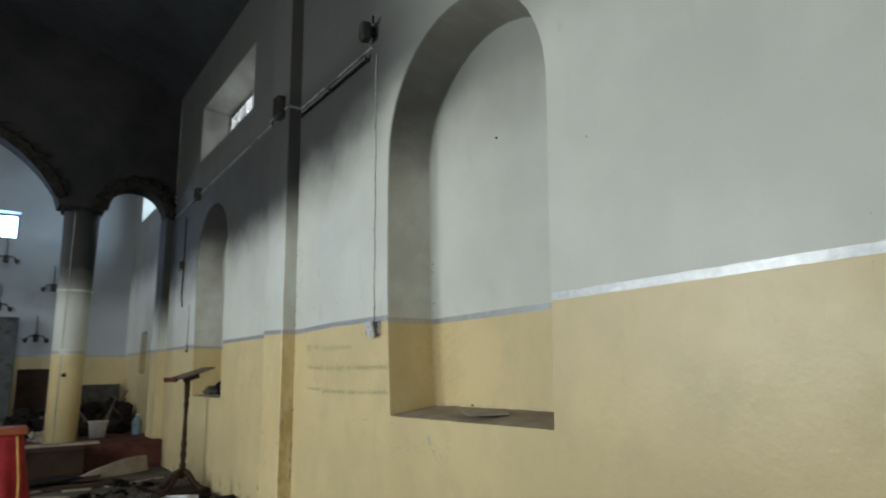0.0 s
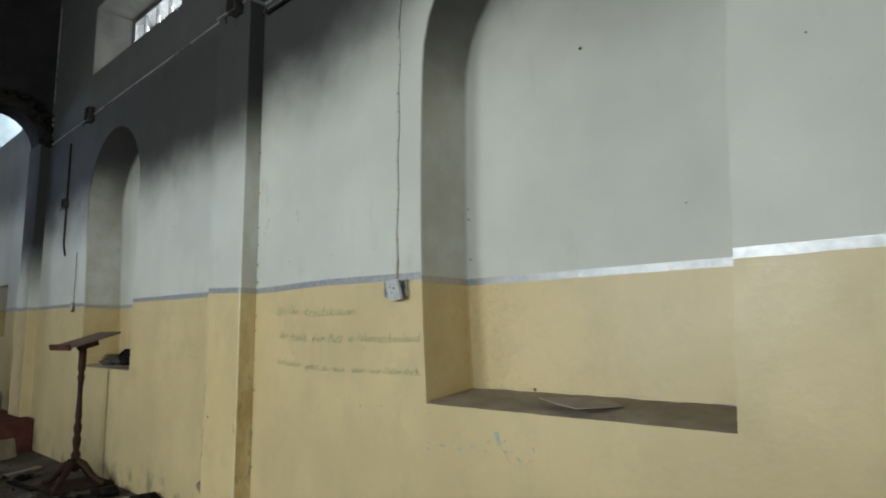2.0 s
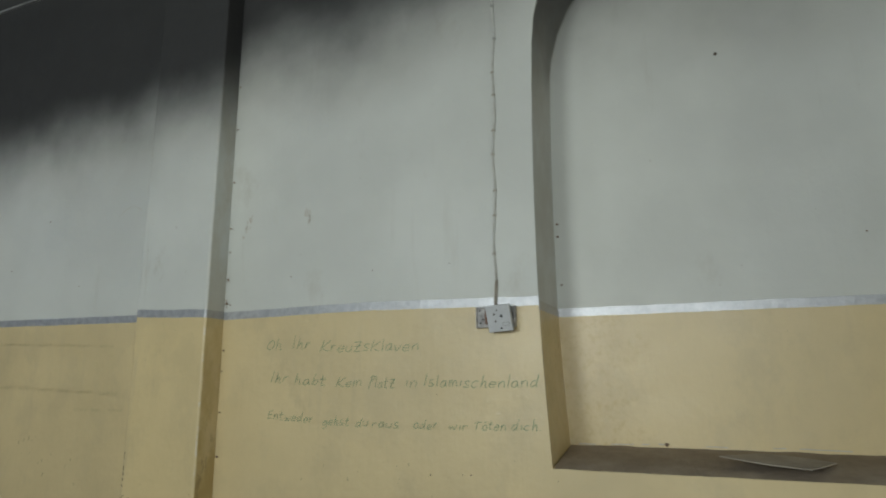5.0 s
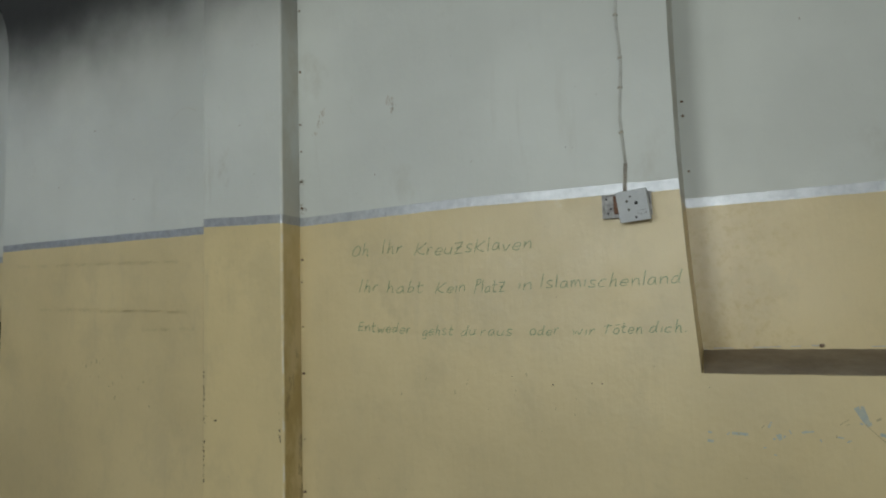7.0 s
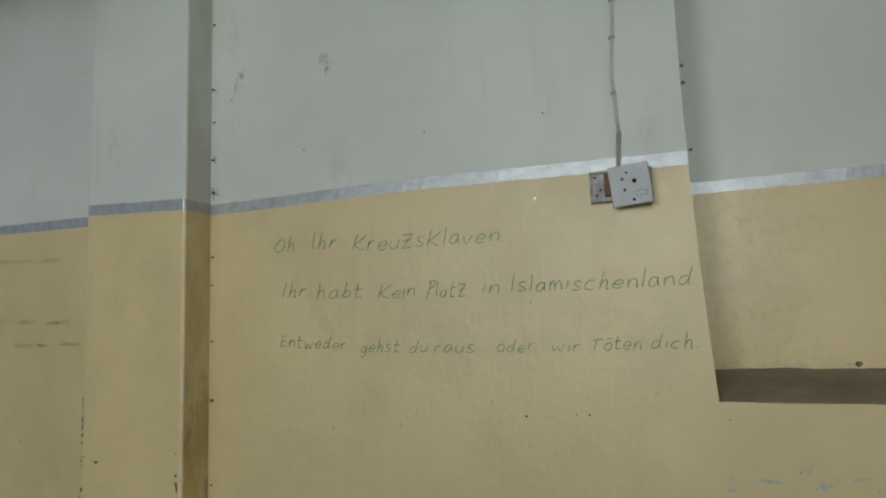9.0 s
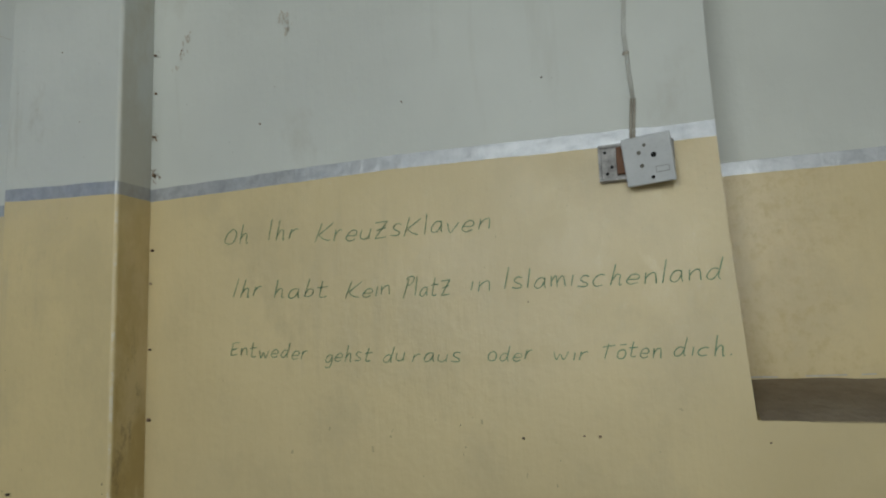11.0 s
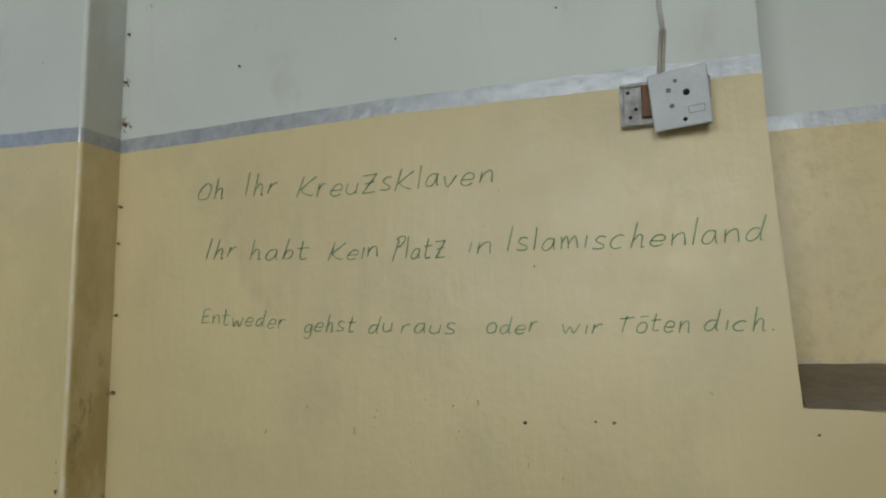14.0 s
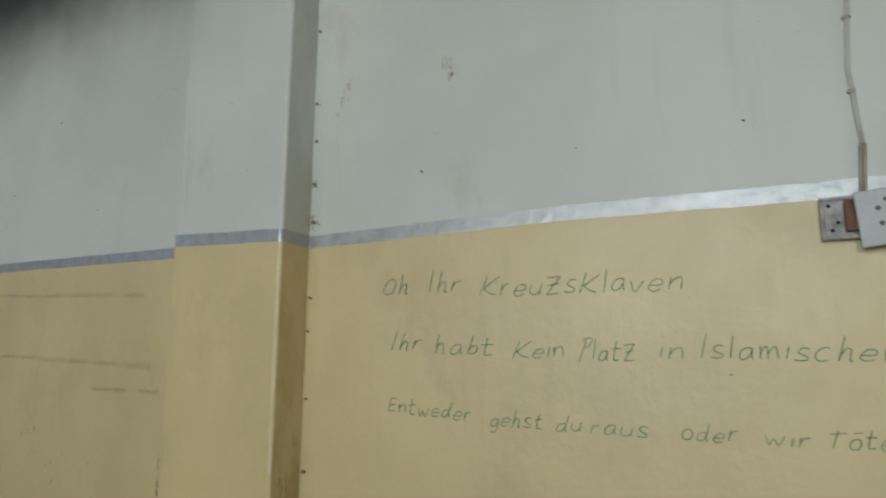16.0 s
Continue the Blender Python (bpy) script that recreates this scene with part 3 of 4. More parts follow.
structure("wall_south", with_dado(_bm, 1.78), PAINT, "painted rear wall with an assumed opening for the fill light")

# the altar room behind the arches
_bm = bmesh.new()
for y0, y1, z0, z1 in ((END2, 13.75, FLOOR, 7.2), (15.45, ALTAR, FLOOR, 7.2), (13.75, 15.45, 6.1, 7.2), (13.75, 15.45, 2.32, 5.0), (13.75, 14.40, FLOOR, 1.45), (14.40, 15.45, FLOOR, 2.32)):
    box(_bm, W, OUT, y0, y1, z0, z1)
box(_bm, W + 0.22, OUT, 13.75, 14.40, 1.45, 2.32)
structure("wall_altar_east", with_dado(_bm, 1.87), PAINT_ALTAR_SIDE, "painted side wall of the altar room")
_bm = bmesh.new()
for x0, x1, z0, z1 in ((WEST, -3.7, FLOOR, 7.2), (-2.7, -0.75, FLOOR, 7.2), (0.30, W, FLOOR, 7.2), (-3.7, -2.7, FLOOR, 4.5), (-0.75, 0.30, FLOOR, 4.5), (-3.7, -2.7, 5.1, 7.2), (-0.75, 0.30, 5.1, 7.2)):
    box(_bm, x0, x1, ALTAR, ALTAR + 0.5, z0, z1)
structure("wall_altar_north", with_dado(_bm, 1.87), PAINT_ALTAR, "painted back wall of the altar room")
# hidden west wall; its high opening is made for the fill lamp
_bm = bmesh.new()
for y0, y1, z0, z1 in ((END2, 13.6, FLOOR, 7.2), (15.4, ALTAR, FLOOR, 7.2), (13.6, 15.4, FLOOR, 5.2), (13.6, 15.4, 6.8, 7.2)):
    box(_bm, WEST - 0.3, WEST, y0, y1, z0, z1)
structure("wall_altar_west", with_dado(_bm, 1.87), PAINT_ALTAR, "painted side wall of the altar room")
structure("ceiling_altar", boxed(WEST - 0.3, OUT, END2, ALTAR + 0.5, 7.2, 7.4), PAINT_ALTAR, "altar room ceiling")


# windows: steel frames with bars and panes
def window(name, y0, y1, z0, z1, x, cols, rows, along="y"):
    win = thing(name, (0, 0, 0), "steel-framed window with dirty panes and sky behind", "window")
    tagged(win, kind="structure")

    def bar(a0, a1, b0, b1, nm):
        d = 0.02
        bm = boxed(x - d, x + d, a0, a1, b0, b1, bevel=0.004) if along == "y" else boxed(a0, a1, x - d, x + d, b0, b1, bevel=0.004)
        part(nm, bm, STEEL, win)

    w = 0.045
    bar(y0, y1, z0, z0 + w, "window_frame"), bar(y0, y1, z1 - w, z1, "window_frame")
    bar(y0, y0 + w, z0 + w, z1 - w, "window_frame"), bar(y1 - w, y1, z0 + w, z1 - w, "window_frame")
    for i in range(1, cols):
        c = y0 + (y1 - y0) * i / cols
        bar(c - 0.014, c + 0.014, z0 + w, z1 - w, "glazing_bar")
    for j in range(1, rows):
        c = z0 + (z1 - z0) * j / rows
        bar(y0 + w, y1 - w, c - 0.012, c + 0.012, "glazing_bar")
    for i in range(cols):
        for j in range(rows):
            a, b = y0 + (y1 - y0) * i / cols, y0 + (y1 - y0) * (i + 1) / cols
            c, d = z0 + (z1 - z0) * j / rows, z0 + (z1 - z0) * (j + 1) / rows
            bm = boxed(x + 0.022, x + 0.027, a + 0.01, b - 0.01, c + 0.01, d - 0.01) if along == "y" else boxed(a + 0.01, b - 0.01, x + 0.022, x + 0.027, c + 0.01, d - 0.01)
            pane = part("pane", bm, GLASS, win)
            pane.visible_shadow = False
    return win


window("window_1", 8.155, 10.015, 5.085, 5.795, 3.06, 5, 2)
window("window_2", 13.76, 15.44, 5.0, 6.1, 3.26, 4, 2)
window("window_3", -0.75, 0.30, 4.5, 5.1, ALTAR + 0.35, 2, 1, "x")
window("window_4", -3.7, -2.7, 4.5, 5.1, ALTAR + 0.35, 2, 1, "x")

# ---- electrical fittings on the wall ----
# the broken socket: a smeared back box, its bare core, and a loose plate hanging askew
sock = thing("wall_socket", (W, 4.29, 1.73), "broken electrical socket with loose pale grey plate hanging askew", "socket")
part("back_box", boxed(-0.022, 0.0, -0.098, 0.100, -0.052, 0.050, bevel=0.004), SILVERED, sock, "back box smeared with silver paint")
for a in ((-0.098, 0.100, 0.042, 0.050), (-0.098, 0.100, -0.052, -0.044), (0.092, 0.100, -0.044, 0.042), (-0.098, -0.090, -0.044, 0.042)):
    part("rim", boxed(-0.030, -0.021, *a, bevel=0.002), SILVERED, sock)
for yy, zz in ((0.082, 0.030), (0.078, -0.030), (0.065, -0.012)):
    part("screw_hole", tube([(-0.0225, yy, zz), (-0.0235, yy, zz)], 0.0045, 10), HOLE, sock)
part("core", boxed(-0.040, -0.020, 0.0, 0.052, -0.036, 0.040, bevel=0.004), RUSTY, sock, "bare brown core")
_tilt = pose(-0.064, -0.030, -0.012, -3.0, -15, -8)
plate = part("plate", boxed(-0.011, 0.011, -0.062, 0.062, -0.064, 0.064, bevel=0.004, m=_tilt), WHITEPLASTIC, sock, "pale grey plastic plate")
for yy, zz, r, mat in ((0.004, 0.040, 0.0045, DULLHOLE), (0.020, 0.022, 0.0055, DULLHOLE), (-0.016, 0.011, 0.0072, HOLE), (0.017, -0.013, 0.0055, DULLHOLE), (-0.007, -0.047, 0.0048, HOLE)):
    part("pin_hole", tube([_tilt @ Vector((-0.0105, yy, zz)), _tilt @ Vector((-0.0118, yy, zz))], r, 14), mat, sock)
for a in ((-0.050, -0.016, -0.0215, -0.0205), (-0.050, -0.016, -0.0365, -0.0355), (-0.0170, -0.016, -0.0355, -0.0215), (-0.050, -0.049, -0.0355, -0.0215)):
    part("switch_outline", boxed(-0.0117, -0.0105, *a, m=_tilt), DULLHOLE, sock)

# the cable that runs up from it, with its clips
cable = thing("cable", (W, 4.285, 1.78), "painted-over electric cable clipped up the wall", "cable")
_pts = [(-0.006, 0.012 - 0.006 * math.sin(i * 0.9) - i * 0.0010 + 0.004 * noise.noise((i * 0.7, 0, 0)), 0.065 * i) for i in range(38)]
for side in (1, -1):
    part("strand", tube([(x, y + side * 0.0026, z) for x, y, z in _pts[2:27]], 0.0031, 7), CABLE, cable, smooth=True)
    part("strand", tube([(x, y + side * 0.0042, z) for x, y, z in _pts[26:]], 0.0032, 7), SOOTCABLE, cable, "sooty upper length", smooth=True)
    part("strand", tube([(x, y + side * 0.0042, z) for i, (x, y, z) in enumerate(_pts[:3])], 0.0038, 7), OLDCABLE, cable, "bare brown lower end", smooth=True)
for i in (4, 7, 9, 12, 14, 17, 19, 22, 25, 28, 31, 34):
    x, y, z = _pts[i]
    _bm = lump(0.0095, i, (0.9, 1.1, 0.7), 2, 0.5)
    for v in _bm.verts:
        v.co += Vector((x + 0.001, y + 0.002, z))
    part("clip", _bm, OLDCABLE if i < 20 else SOOTCABLE, cable, smooth=True)

# brown stubs left along the pilaster's inner corner
for i, z in enumerate((0.42, 0.68, 1.012, 1.252, 1.482, 1.60, 1.874, 2.017, 2.18, 2.327, 2.62, 2.964, 3.25)):
    r = random.Random(i)
    _bm = lump(r.uniform(0.004, 0.009), i + 2, (0.9, 1, 1.2), 1)
    stub = solid("cable_stub", _bm, BROWNCLIP, "brown putty stub remaining from a cable clip", "cable clip", "stubs along the pilaster", smooth=True)
    stub.matrix_world = Matrix.Translation((W - 0.001, 5.952 - r.uniform(0, 0.008), z)) @ Euler((0, radians(-90), 0)).to_matrix().to_4x4()
for i, (y, z) in enumerate(((4.06, 2.20), (4.05, 1.93), (4.06, 2.27))):
    stub = solid("cable_stub", lump(0.007, i + 30, (0.9, 1, 1.2), 1), BROWNCLIP, "brown putty stub in the niche corner", "cable clip", "stubs in the niche", smooth=True)
    stub.matrix_world = Matrix.Translation((B - 0.002, y, z)) @ Euler((0, radians(-90), 0)).to_matrix().to_4x4()

# horizontal trunking, round the pilaster and along to the end wall
trunking = thing("trunking", (W, 0, 0), "white surface cable trunking grimed with soot", "trunking")
_t = 0.014
for y0, y1, x, z0, z1 in ((4.33, 5.965, 0, 4.285, 4.295), (5.943, 6.522, P - W, 4.30, 4.31), (6.50, 11.98, 0, 4.435, 4.325)):
    _bm = bmesh.new()
    for yy, zz in ((y0, z0), (y1, z1)):
        for xx, k in ((x - _t, -1), (x, -1), (x, 1), (x - _t, 1)):
            _bm.verts.new((xx, yy, zz + k * 0.009))
    _bm.verts.ensure_lookup_table()
    _v = _bm.verts
    for f in ((0, 1, 2, 3), (7, 6, 5, 4), (0, 4, 5, 1), (1, 5, 6, 2), (2, 6, 7, 3), (3, 7, 4, 0)):
        _bm.faces.new([_v[i] for i in f])
    part("channel", _bm, TRUNK, trunking)
part("channel", boxed(P - W - _t, 0, 5.943, 5.964, 4.286, 4.314, bevel=0.003), TRUNK, trunking)
part("channel", boxed(-_t, 0, 11.90, 11.92, 4.34, 6.7, bevel=0.004), TRUNK, trunking)

# burnt lamp batten under the trunking
batten = thing("strip_light", (W, 4.36, 4.20), "burnt-out fluorescent batten hanging off the wall", "light fitting")
part("tray", boxed(-0.035, 0.0, 0.0, 1.58, 0.000, 0.024, bevel=0.005), DARKSTEEL, batten)
part("tube", tube([(-0.035, 0.05, -0.014), (-0.037, 0.75, -0.014), (-0.035, 1.5, -0.014)], 0.011, 10), CHAR, batten, "blackened tube")
for yy in (0.04, 0.80, 1.52):
    part("lamp_holder", boxed(-0.055, -0.0, yy - 0.015, yy + 0.015, -0.025, 0.015, bevel=0.004), BURNTMETAL, batten)

# charred wall boxes
def wall_box(at, w, h, d, seed, label):
    t = thing("junction_box", at, label, "junction box")
    part("box_body", boxed(-d, 0, -w / 2, w / 2, -h / 2, h / 2, bevel=0.012), BURNTMETAL, t)
    part("lid", boxed(-d - 0.012, -d, -w * 0.42, w * 0.42, -h * 0.40, h * 0.44, bevel=0.005, m=pose(0, 0, 0, seed % 7 - 3)), CHAR, t)
    part("wire_end", tube([(-d * 0.6, w * 0.3, -h * 0.45), (-d - 0.02, w * 0.36, -h * 0.66), (-d - 0.01, w * 0.30, -h * 0.85)], 0.007, 6), CHAR, t)
    return t


wall_box((P, 6.13, 4.33), 0.13, 0.26, 0.09, 2, "charred switch box on the pilaster")
wall_box((W, 10.16, 4.36), 0.14, 0.20, 0.08, 5, "charred junction box under the trunking")
wall_box((W, 10.95, 3.28), 0.10, 0.14, 0.06, 3, "melted black box on a burnt cable")
burnt = thing("burnt_cable", (W, 10.95, 2.54), "burnt black cable hanging down the wall", "cable")
part("strand", tube([(-0.012, 0.02 * noise.noise((i, 0, 0)) - (0.09 if i == 0 else 0), 0.16 * i) for i in range(11)], 0.012, 6), CHAR, burnt)
speaker = thing("loudspeaker", (W, 4.26, 4.40), "burnt grey loudspeaker on a wall bracket", "loudspeaker")
part("bracket", boxed(-0.06, 0, 0.00, 0.05, -0.03, 0.05, bevel=0.01), CHAR, speaker)
part("case", boxed(-0.15, -0.05, -0.055, 0.065, -0.09, 0.085, bevel=0.03, m=pose(0, 0.02, 0, 0, 0, -12)), BURNTMETAL, speaker, smooth=True)
part("stub_arm", tube([(-0.06, -0.03, 0.06), (-0.07, -0.05, 0.12)], 0.010, 7), CHAR, speaker)
far_sock = thing("wall_socket", (W, 10.38, 1.82), "small surface socket beside the far niche", "socket")
part("back_box", boxed(-0.03, 0, -0.035, 0.035, -0.06, 0.06, bevel=0.006), TRUNK, far_sock)
part("plate", boxed(-0.036, -0.03, -0.03, 0.03, -0.03, 0.045, bevel=0.003), CABLE, far_sock)
part("wire", tube([(-0.01, 0.0, 0.055), (-0.012, -0.008, 0.35), (-0.01, 0.004, 0.72)], 0.006, 6), SOOTCABLE, far_sock)

# ---- writing ----
# single-stroke letters: pairs of base-36 digits, x then height (9 base line, l small letters, x tall ones, 0 below)
STROKES = {
    "O": "8r3n0g1b59aadgdn9r5q", "h": "4x19 2f6l9k9f99ba", "I": "3x09", "r": "2l09 1f4j7l9k", "K": "4x09 hw3i 3i8dfahb",
    "e": "1fafbj8l4k1g0c49ab", "u": "1l0d2a69ad blad ada9", "z": "0qdr dr19 19da 2ick", "s": "al5m2i5f9d9a590a", "k": "4x09 gu3i 3i8dfa",
    "l": "3x19", "a": "ak6l2i0c397bah aladb9", "v": "0l49bl", "n": "1l19 1e4j8lajb9", "b": "4x19 1d5j9i9c591a",
    "t": "5v3c59aa 0mbn", "i": "2l19", "P": "5s05 1r5ucucp8l4k", "E": "2v09 2vcw 1jal 09ba", "w": "0l397hb9gl",
    "d": "ak6l2i0c397bah dxadc9", "g": "ak6l2i0c397bah alaa824002", "m": "1l19 1e4k6k79 7eajdkf9",
    "o": "6l1i0c399abg9k6l", "T": "8s59 0ohq", "c": "bk7l2i0d399a", "ö": "6l1i0c399abg9k6l 2rbs", ".": "2929",
}


def glyph_strokes(ch):
    """The strokes of a letter in units of its tall height."""
    for chunk in STROKES[ch].split(" "):
        yield [(int(chunk[i], 36) / 24.0, (int(chunk[i + 1], 36) - 9) / 24.0) for i in range(0, len(chunk), 2)]


def smooth_line(pts, n=5):
    if len(pts) < 3:
        return pts
    out = []
    for i in range(len(pts) - 1):
        p = [Vector(pts[max(0, min(len(pts) - 1, k))]) for k in (i - 1, i, i + 1, i + 2)]
        for j in range(n):
            t = j / n
            q = 0.5 * ((2 * p[1]) + (p[2] - p[0]) * t + (2 * p[0] - 5 * p[1] + 4 * p[2] - p[3]) * t * t + (3 * p[1] - p[0] - 3 * p[2] + p[3]) * t ** 3)
            out.append((q.x, q.y))
    out.append(pts[-1])
    return out


def ribbon(bm, pts, width, x):
    """A thin stroke of ink on the wall through points (y, z)."""
    left, right = [], []
    for i, p in enumerate(pts):
        a, b = Vector(pts[max(i - 1, 0)]), Vector(pts[min(i + 1, len(pts) - 1)])
        d = b - a
        if d.length < 1e-6:
            d = Vector((1, 0))
        d.normalize()
        k = width * (0.40 + 0.16 * noise.noise((p[0] * 40, p[1] * 40, 0)))
        left.append(bm.verts.new((x, p[0] - d.y * k, p[1] + d.x * k)))
        right.append(bm.verts.new((x, p[0] + d.y * k, p[1] - d.x * k)))
    for i in range(len(pts) - 1):
        bm.faces.new((left[i], left[i + 1], right[i + 1], right[i]))


def write_word(word, y0, y1, z, tall, seed, row, fall=0.0):
    """Handwriting on the east wall from y0 to y1 (reading towards smaller y), a part for each letter."""
    r = random.Random(seed)
    wide = [max(px for line in glyph_strokes(c) for px, pz in line) + 0.20 for c in word]
    unit = (y0 - y1) / (sum(wide) - 0.20)
    at = 0.0
    for c, w in zip(word, wide):
        bm = bmesh.new()
        tilt, lift, grow = 0.13 + r.uniform(-0.08, 0.08), r.uniform(-0.06, 0.06), r.uniform(0.86, 1.06)
        for pts in glyph_strokes(c):
            if c == ".":
                pts = [(0.02, 0.0), (0.08, 0.05)]
            line = [(y0 - (at + px) * unit - tilt * pz * tall, z + fall * (1 - at / sum(wide)) + (pz * grow + lift) * tall) for px, pz in smooth_line(pts)]
            ribbon(bm, line, 0.0035, W - 0.0022)
        part("letter", bm, INK, row)
        at += w


LINES = [
    (0.069, [("Oh", 5.643, 5.549, 1.598), ("Ihr", 5.468, 5.361, 1.599), ("Kreuzsklaven", 5.293, 4.715, 1.578)]),
    (0.060, [("Ihr", 5.605, 5.499, 1.418), ("habt", 5.450, 5.251, 1.407), ("Kein", 5.188, 5.038, 1.398), ("Platz", 4.991, 4.844, 1.393), ("in", 4.781, 4.723, 1.398), ("Islamischenland", 4.677, 4.101, 1.397)]),
    (0.050, [("Entweder", 5.614, 5.327, 1.208), ("gehst", 5.261, 5.105, 1.200), ("du", 5.064, 4.995, 1.198), ("raus", 4.968, 4.820, 1.195), ("oder", 4.735, 4.609, 1.196), ("wir", 4.548, 4.455, 1.196), ("Töten", 4.419, 4.266, 1.198), ("dich.", 4.233, 4.094, 1.201)]),
]
for i, (tall, words) in enumerate(LINES):
    row = thing("wall_writing", (0, 0, 0), "line of green marker handwriting on the yellow wall", "writing", "lines of writing")
    for j, (w, y0, y1, z) in enumerate(words):
        write_word(w, y0, y1, z, tall, i * 20 + j, row, 0.016 if w == "Entweder" else 0.0)

# faded lines beyond the pilaster that cannot be read, as bars
for i, (y0, y1, z, n) in enumerate(((8.30, 6.75, 1.690, 8), (8.05, 6.72, 1.395, 7), (7.12, 6.66, 1.250, 3))):
    row = thing("faded_writing", (0, 0, 0), "faded unreadable line of marker writing", "writing", "faded lines of writing")
    r = random.Random(i + 50)
    step = (y0 - y1) / n
    for j in range(n):
        a = y0 - step * j
        ln = step * r.uniform(0.45, 0.80)
        _bm = bmesh.new()
        zz = z - (0.05 * j / n if i < 2 else 0)
        ribbon(_bm, [(a - ln * k / 16, zz + 0.014 * math.cos(math.pi * k) * (0.6 + 0.8 * noise.noise((k * 0.83 + 0.4, j * 1.7, i + 0.5)))) for k in range(17)], 0.0042, W - 0.0022)
        part("bar", _bm, PALEINK, row)

# flecks of blue paint under the near niche
flecks = thing("paint_flecks", (0, 0, 0), "blue paint flecks smeared on the yellow wall", "paint fleck")
for i, (y, z, ln, a, w) in enumerate(((3.928, 0.812, 0.055, 0.05, 0.014), (3.795, 0.806, 0.022, 1.3, 0.020), (4.033, 0.813, 0.014, 0.2, 0.010), (4.033, 0.780, 0.022, 0.1, 0.012), (3.702, 0.830, 0.04, -0.15, 0.009),
                                      (3.526, 0.892, 0.075, 1.05, 0.024), (3.52, 0.905, 0.05, 1.3, 0.012), (3.47, 0.83, 0.02, 0.3, 0.014), (3.39, 0.80, 0.03, 0.6, 0.012), (3.30, 0.86, 0.025, 1.2, 0.012), (3.60, 0.815, 0.02, 0.2, 0.008))):
    _bm = bmesh.new()
    ribbon(_bm, [(y + math.cos(a) * ln * (k / 5 - 0.5), z + math.sin(a) * ln * (k / 5 - 0.5) + 0.003 * noise.noise((k, i, 0))) for k in range(6)], w, W - 0.0012 - 0.0004 * (i % 5))
    part("fleck", _bm, BLUEPAINT, flecks)


for i in range(22):
    r = random.Random(i + 4100)
    y, z, a, ln = r.uniform(3.30, 4.08), 0.81 + r.gauss(0, 0.035), r.uniform(0, 3.1), r.uniform(0.006, 0.018)
    _bm = bmesh.new()
    ribbon(_bm, [(y + math.cos(a) * ln * (k / 3 - 0.5), z + math.sin(a) * ln * (k / 3 - 0.5)) for k in range(4)], r.uniform(0.004, 0.009), W - 0.0034 - 0.0002 * (i % 3))
    part("fleck", _bm, (BLUEPAINT, SMEAR2, BLUEPAINT)[i % 3], flecks)


# hairline cracks, scuffs and stains
def mark(name, label, category, points, width, mat, x=W, breaks=()):
    """A crack or smear on the wall's face through (y, z)."""
    t = thing(name, (0, 0, 0), label, category)
    pts = smooth_line(points, 6)
    chance = random.Random(int(points[0][0] * 977 + points[0][1] * 131))
    skip = 0
    run = []
    for i, p in enumerate(pts):
        if skip:
            skip -= 1
            continue
        run.append((p[0] + 0.003 * noise.noise((i * 0.9, p[1] * 9, 1)), p[1] + 0.003 * noise.noise((i * 0.9, p[0] * 9, 4))))
        if (breaks and chance.random() < 0.34 or i == len(pts) - 1) and len(run) > 1:
            bm = bmesh.new()
            ribbon(bm, run, width * (0.8 + 0.5 * noise.noise((i * 0.37, 2, 0))), x - 0.0016)
            part("streak", bm, mat, t)
            run = []
            skip = chance.randint(0, 3) if breaks else 0
    return t


mark("wall_crack", "small branching crack on the pilaster", "crack", [(6.485, 0.80), (6.44, 0.795), (6.41, 0.775), (6.39, 0.785)], 0.003, CRACK, P, (3,))
mark("wall_crack", "dark diagonal scratch under the niche", "crack", [(3.52, 0.865), (3.49, 0.83), (3.46, 0.80), (3.44, 0.77)], 0.004, SMEAR2)
mark("wall_crack", "dark scratch under the niche", "crack", [(3.60, 0.862), (3.57, 0.880)], 0.004, SMEAR2)
mark("wall_crack", "hairline crack in grey paint", "crack", [(6.90, 2.50), (6.82, 2.55), (6.76, 2.555), (6.70, 2.53)], 0.004, SMEAR)
mark("wall_crack", "hairline crack in the niche", "crack", [(2.95, 3.55), (2.80, 3.62), (2.66, 3.60)], 0.004, SMEAR2, B)


def dabs(label, places, spread, seed, mat, count=9, size=0.006, x=W):
    """A broken smear: small irregular dabs scattered along a line of (y, z)."""
    t = thing("wall_smear", (0, 0, 0), label, "smear")
    r = random.Random(seed)
    (ya, za), (yb, zb) = places
    for i in range(count):
        k = r.random()
        y, z = ya + (yb - ya) * k + r.gauss(0, spread), za + (zb - za) * k + r.gauss(0, spread)
        a, ln = r.uniform(0.9, 2.0), r.uniform(0.5, 2.2) * size
        bm = bmesh.new()
        ribbon(bm, [(y + math.cos(a) * ln * (q / 3 - 0.5), z + math.sin(a) * ln * (q / 3 - 0.5)) for q in range(4)], size * r.uniform(0.3, 1.0), x - 0.0012 - 0.0002 * (i % 4))
        part("dab", bm, mat, t)
    return t


dabs("specks of a broken crack down the pilaster edge", ((6.484, 1.04), (6.484, 0.36)), 0.002, 41, CRACK, 26, 0.009, P)
dabs("chipped paint on the pilaster edge", ((5.992, 0.83), (5.990, 0.70)), 0.004, 42, CRACK, 11, 0.007, P)
dabs("broken brown smear on the grey paint", ((5.80, 2.385), (5.86, 2.26)), 0.008, 11, SMEAR, 26, 0.010)
dabs("darker end of the brown smear", ((5.83, 2.335), (5.85, 2.30)), 0.005, 12, BROWNCLIP, 6, 0.004)
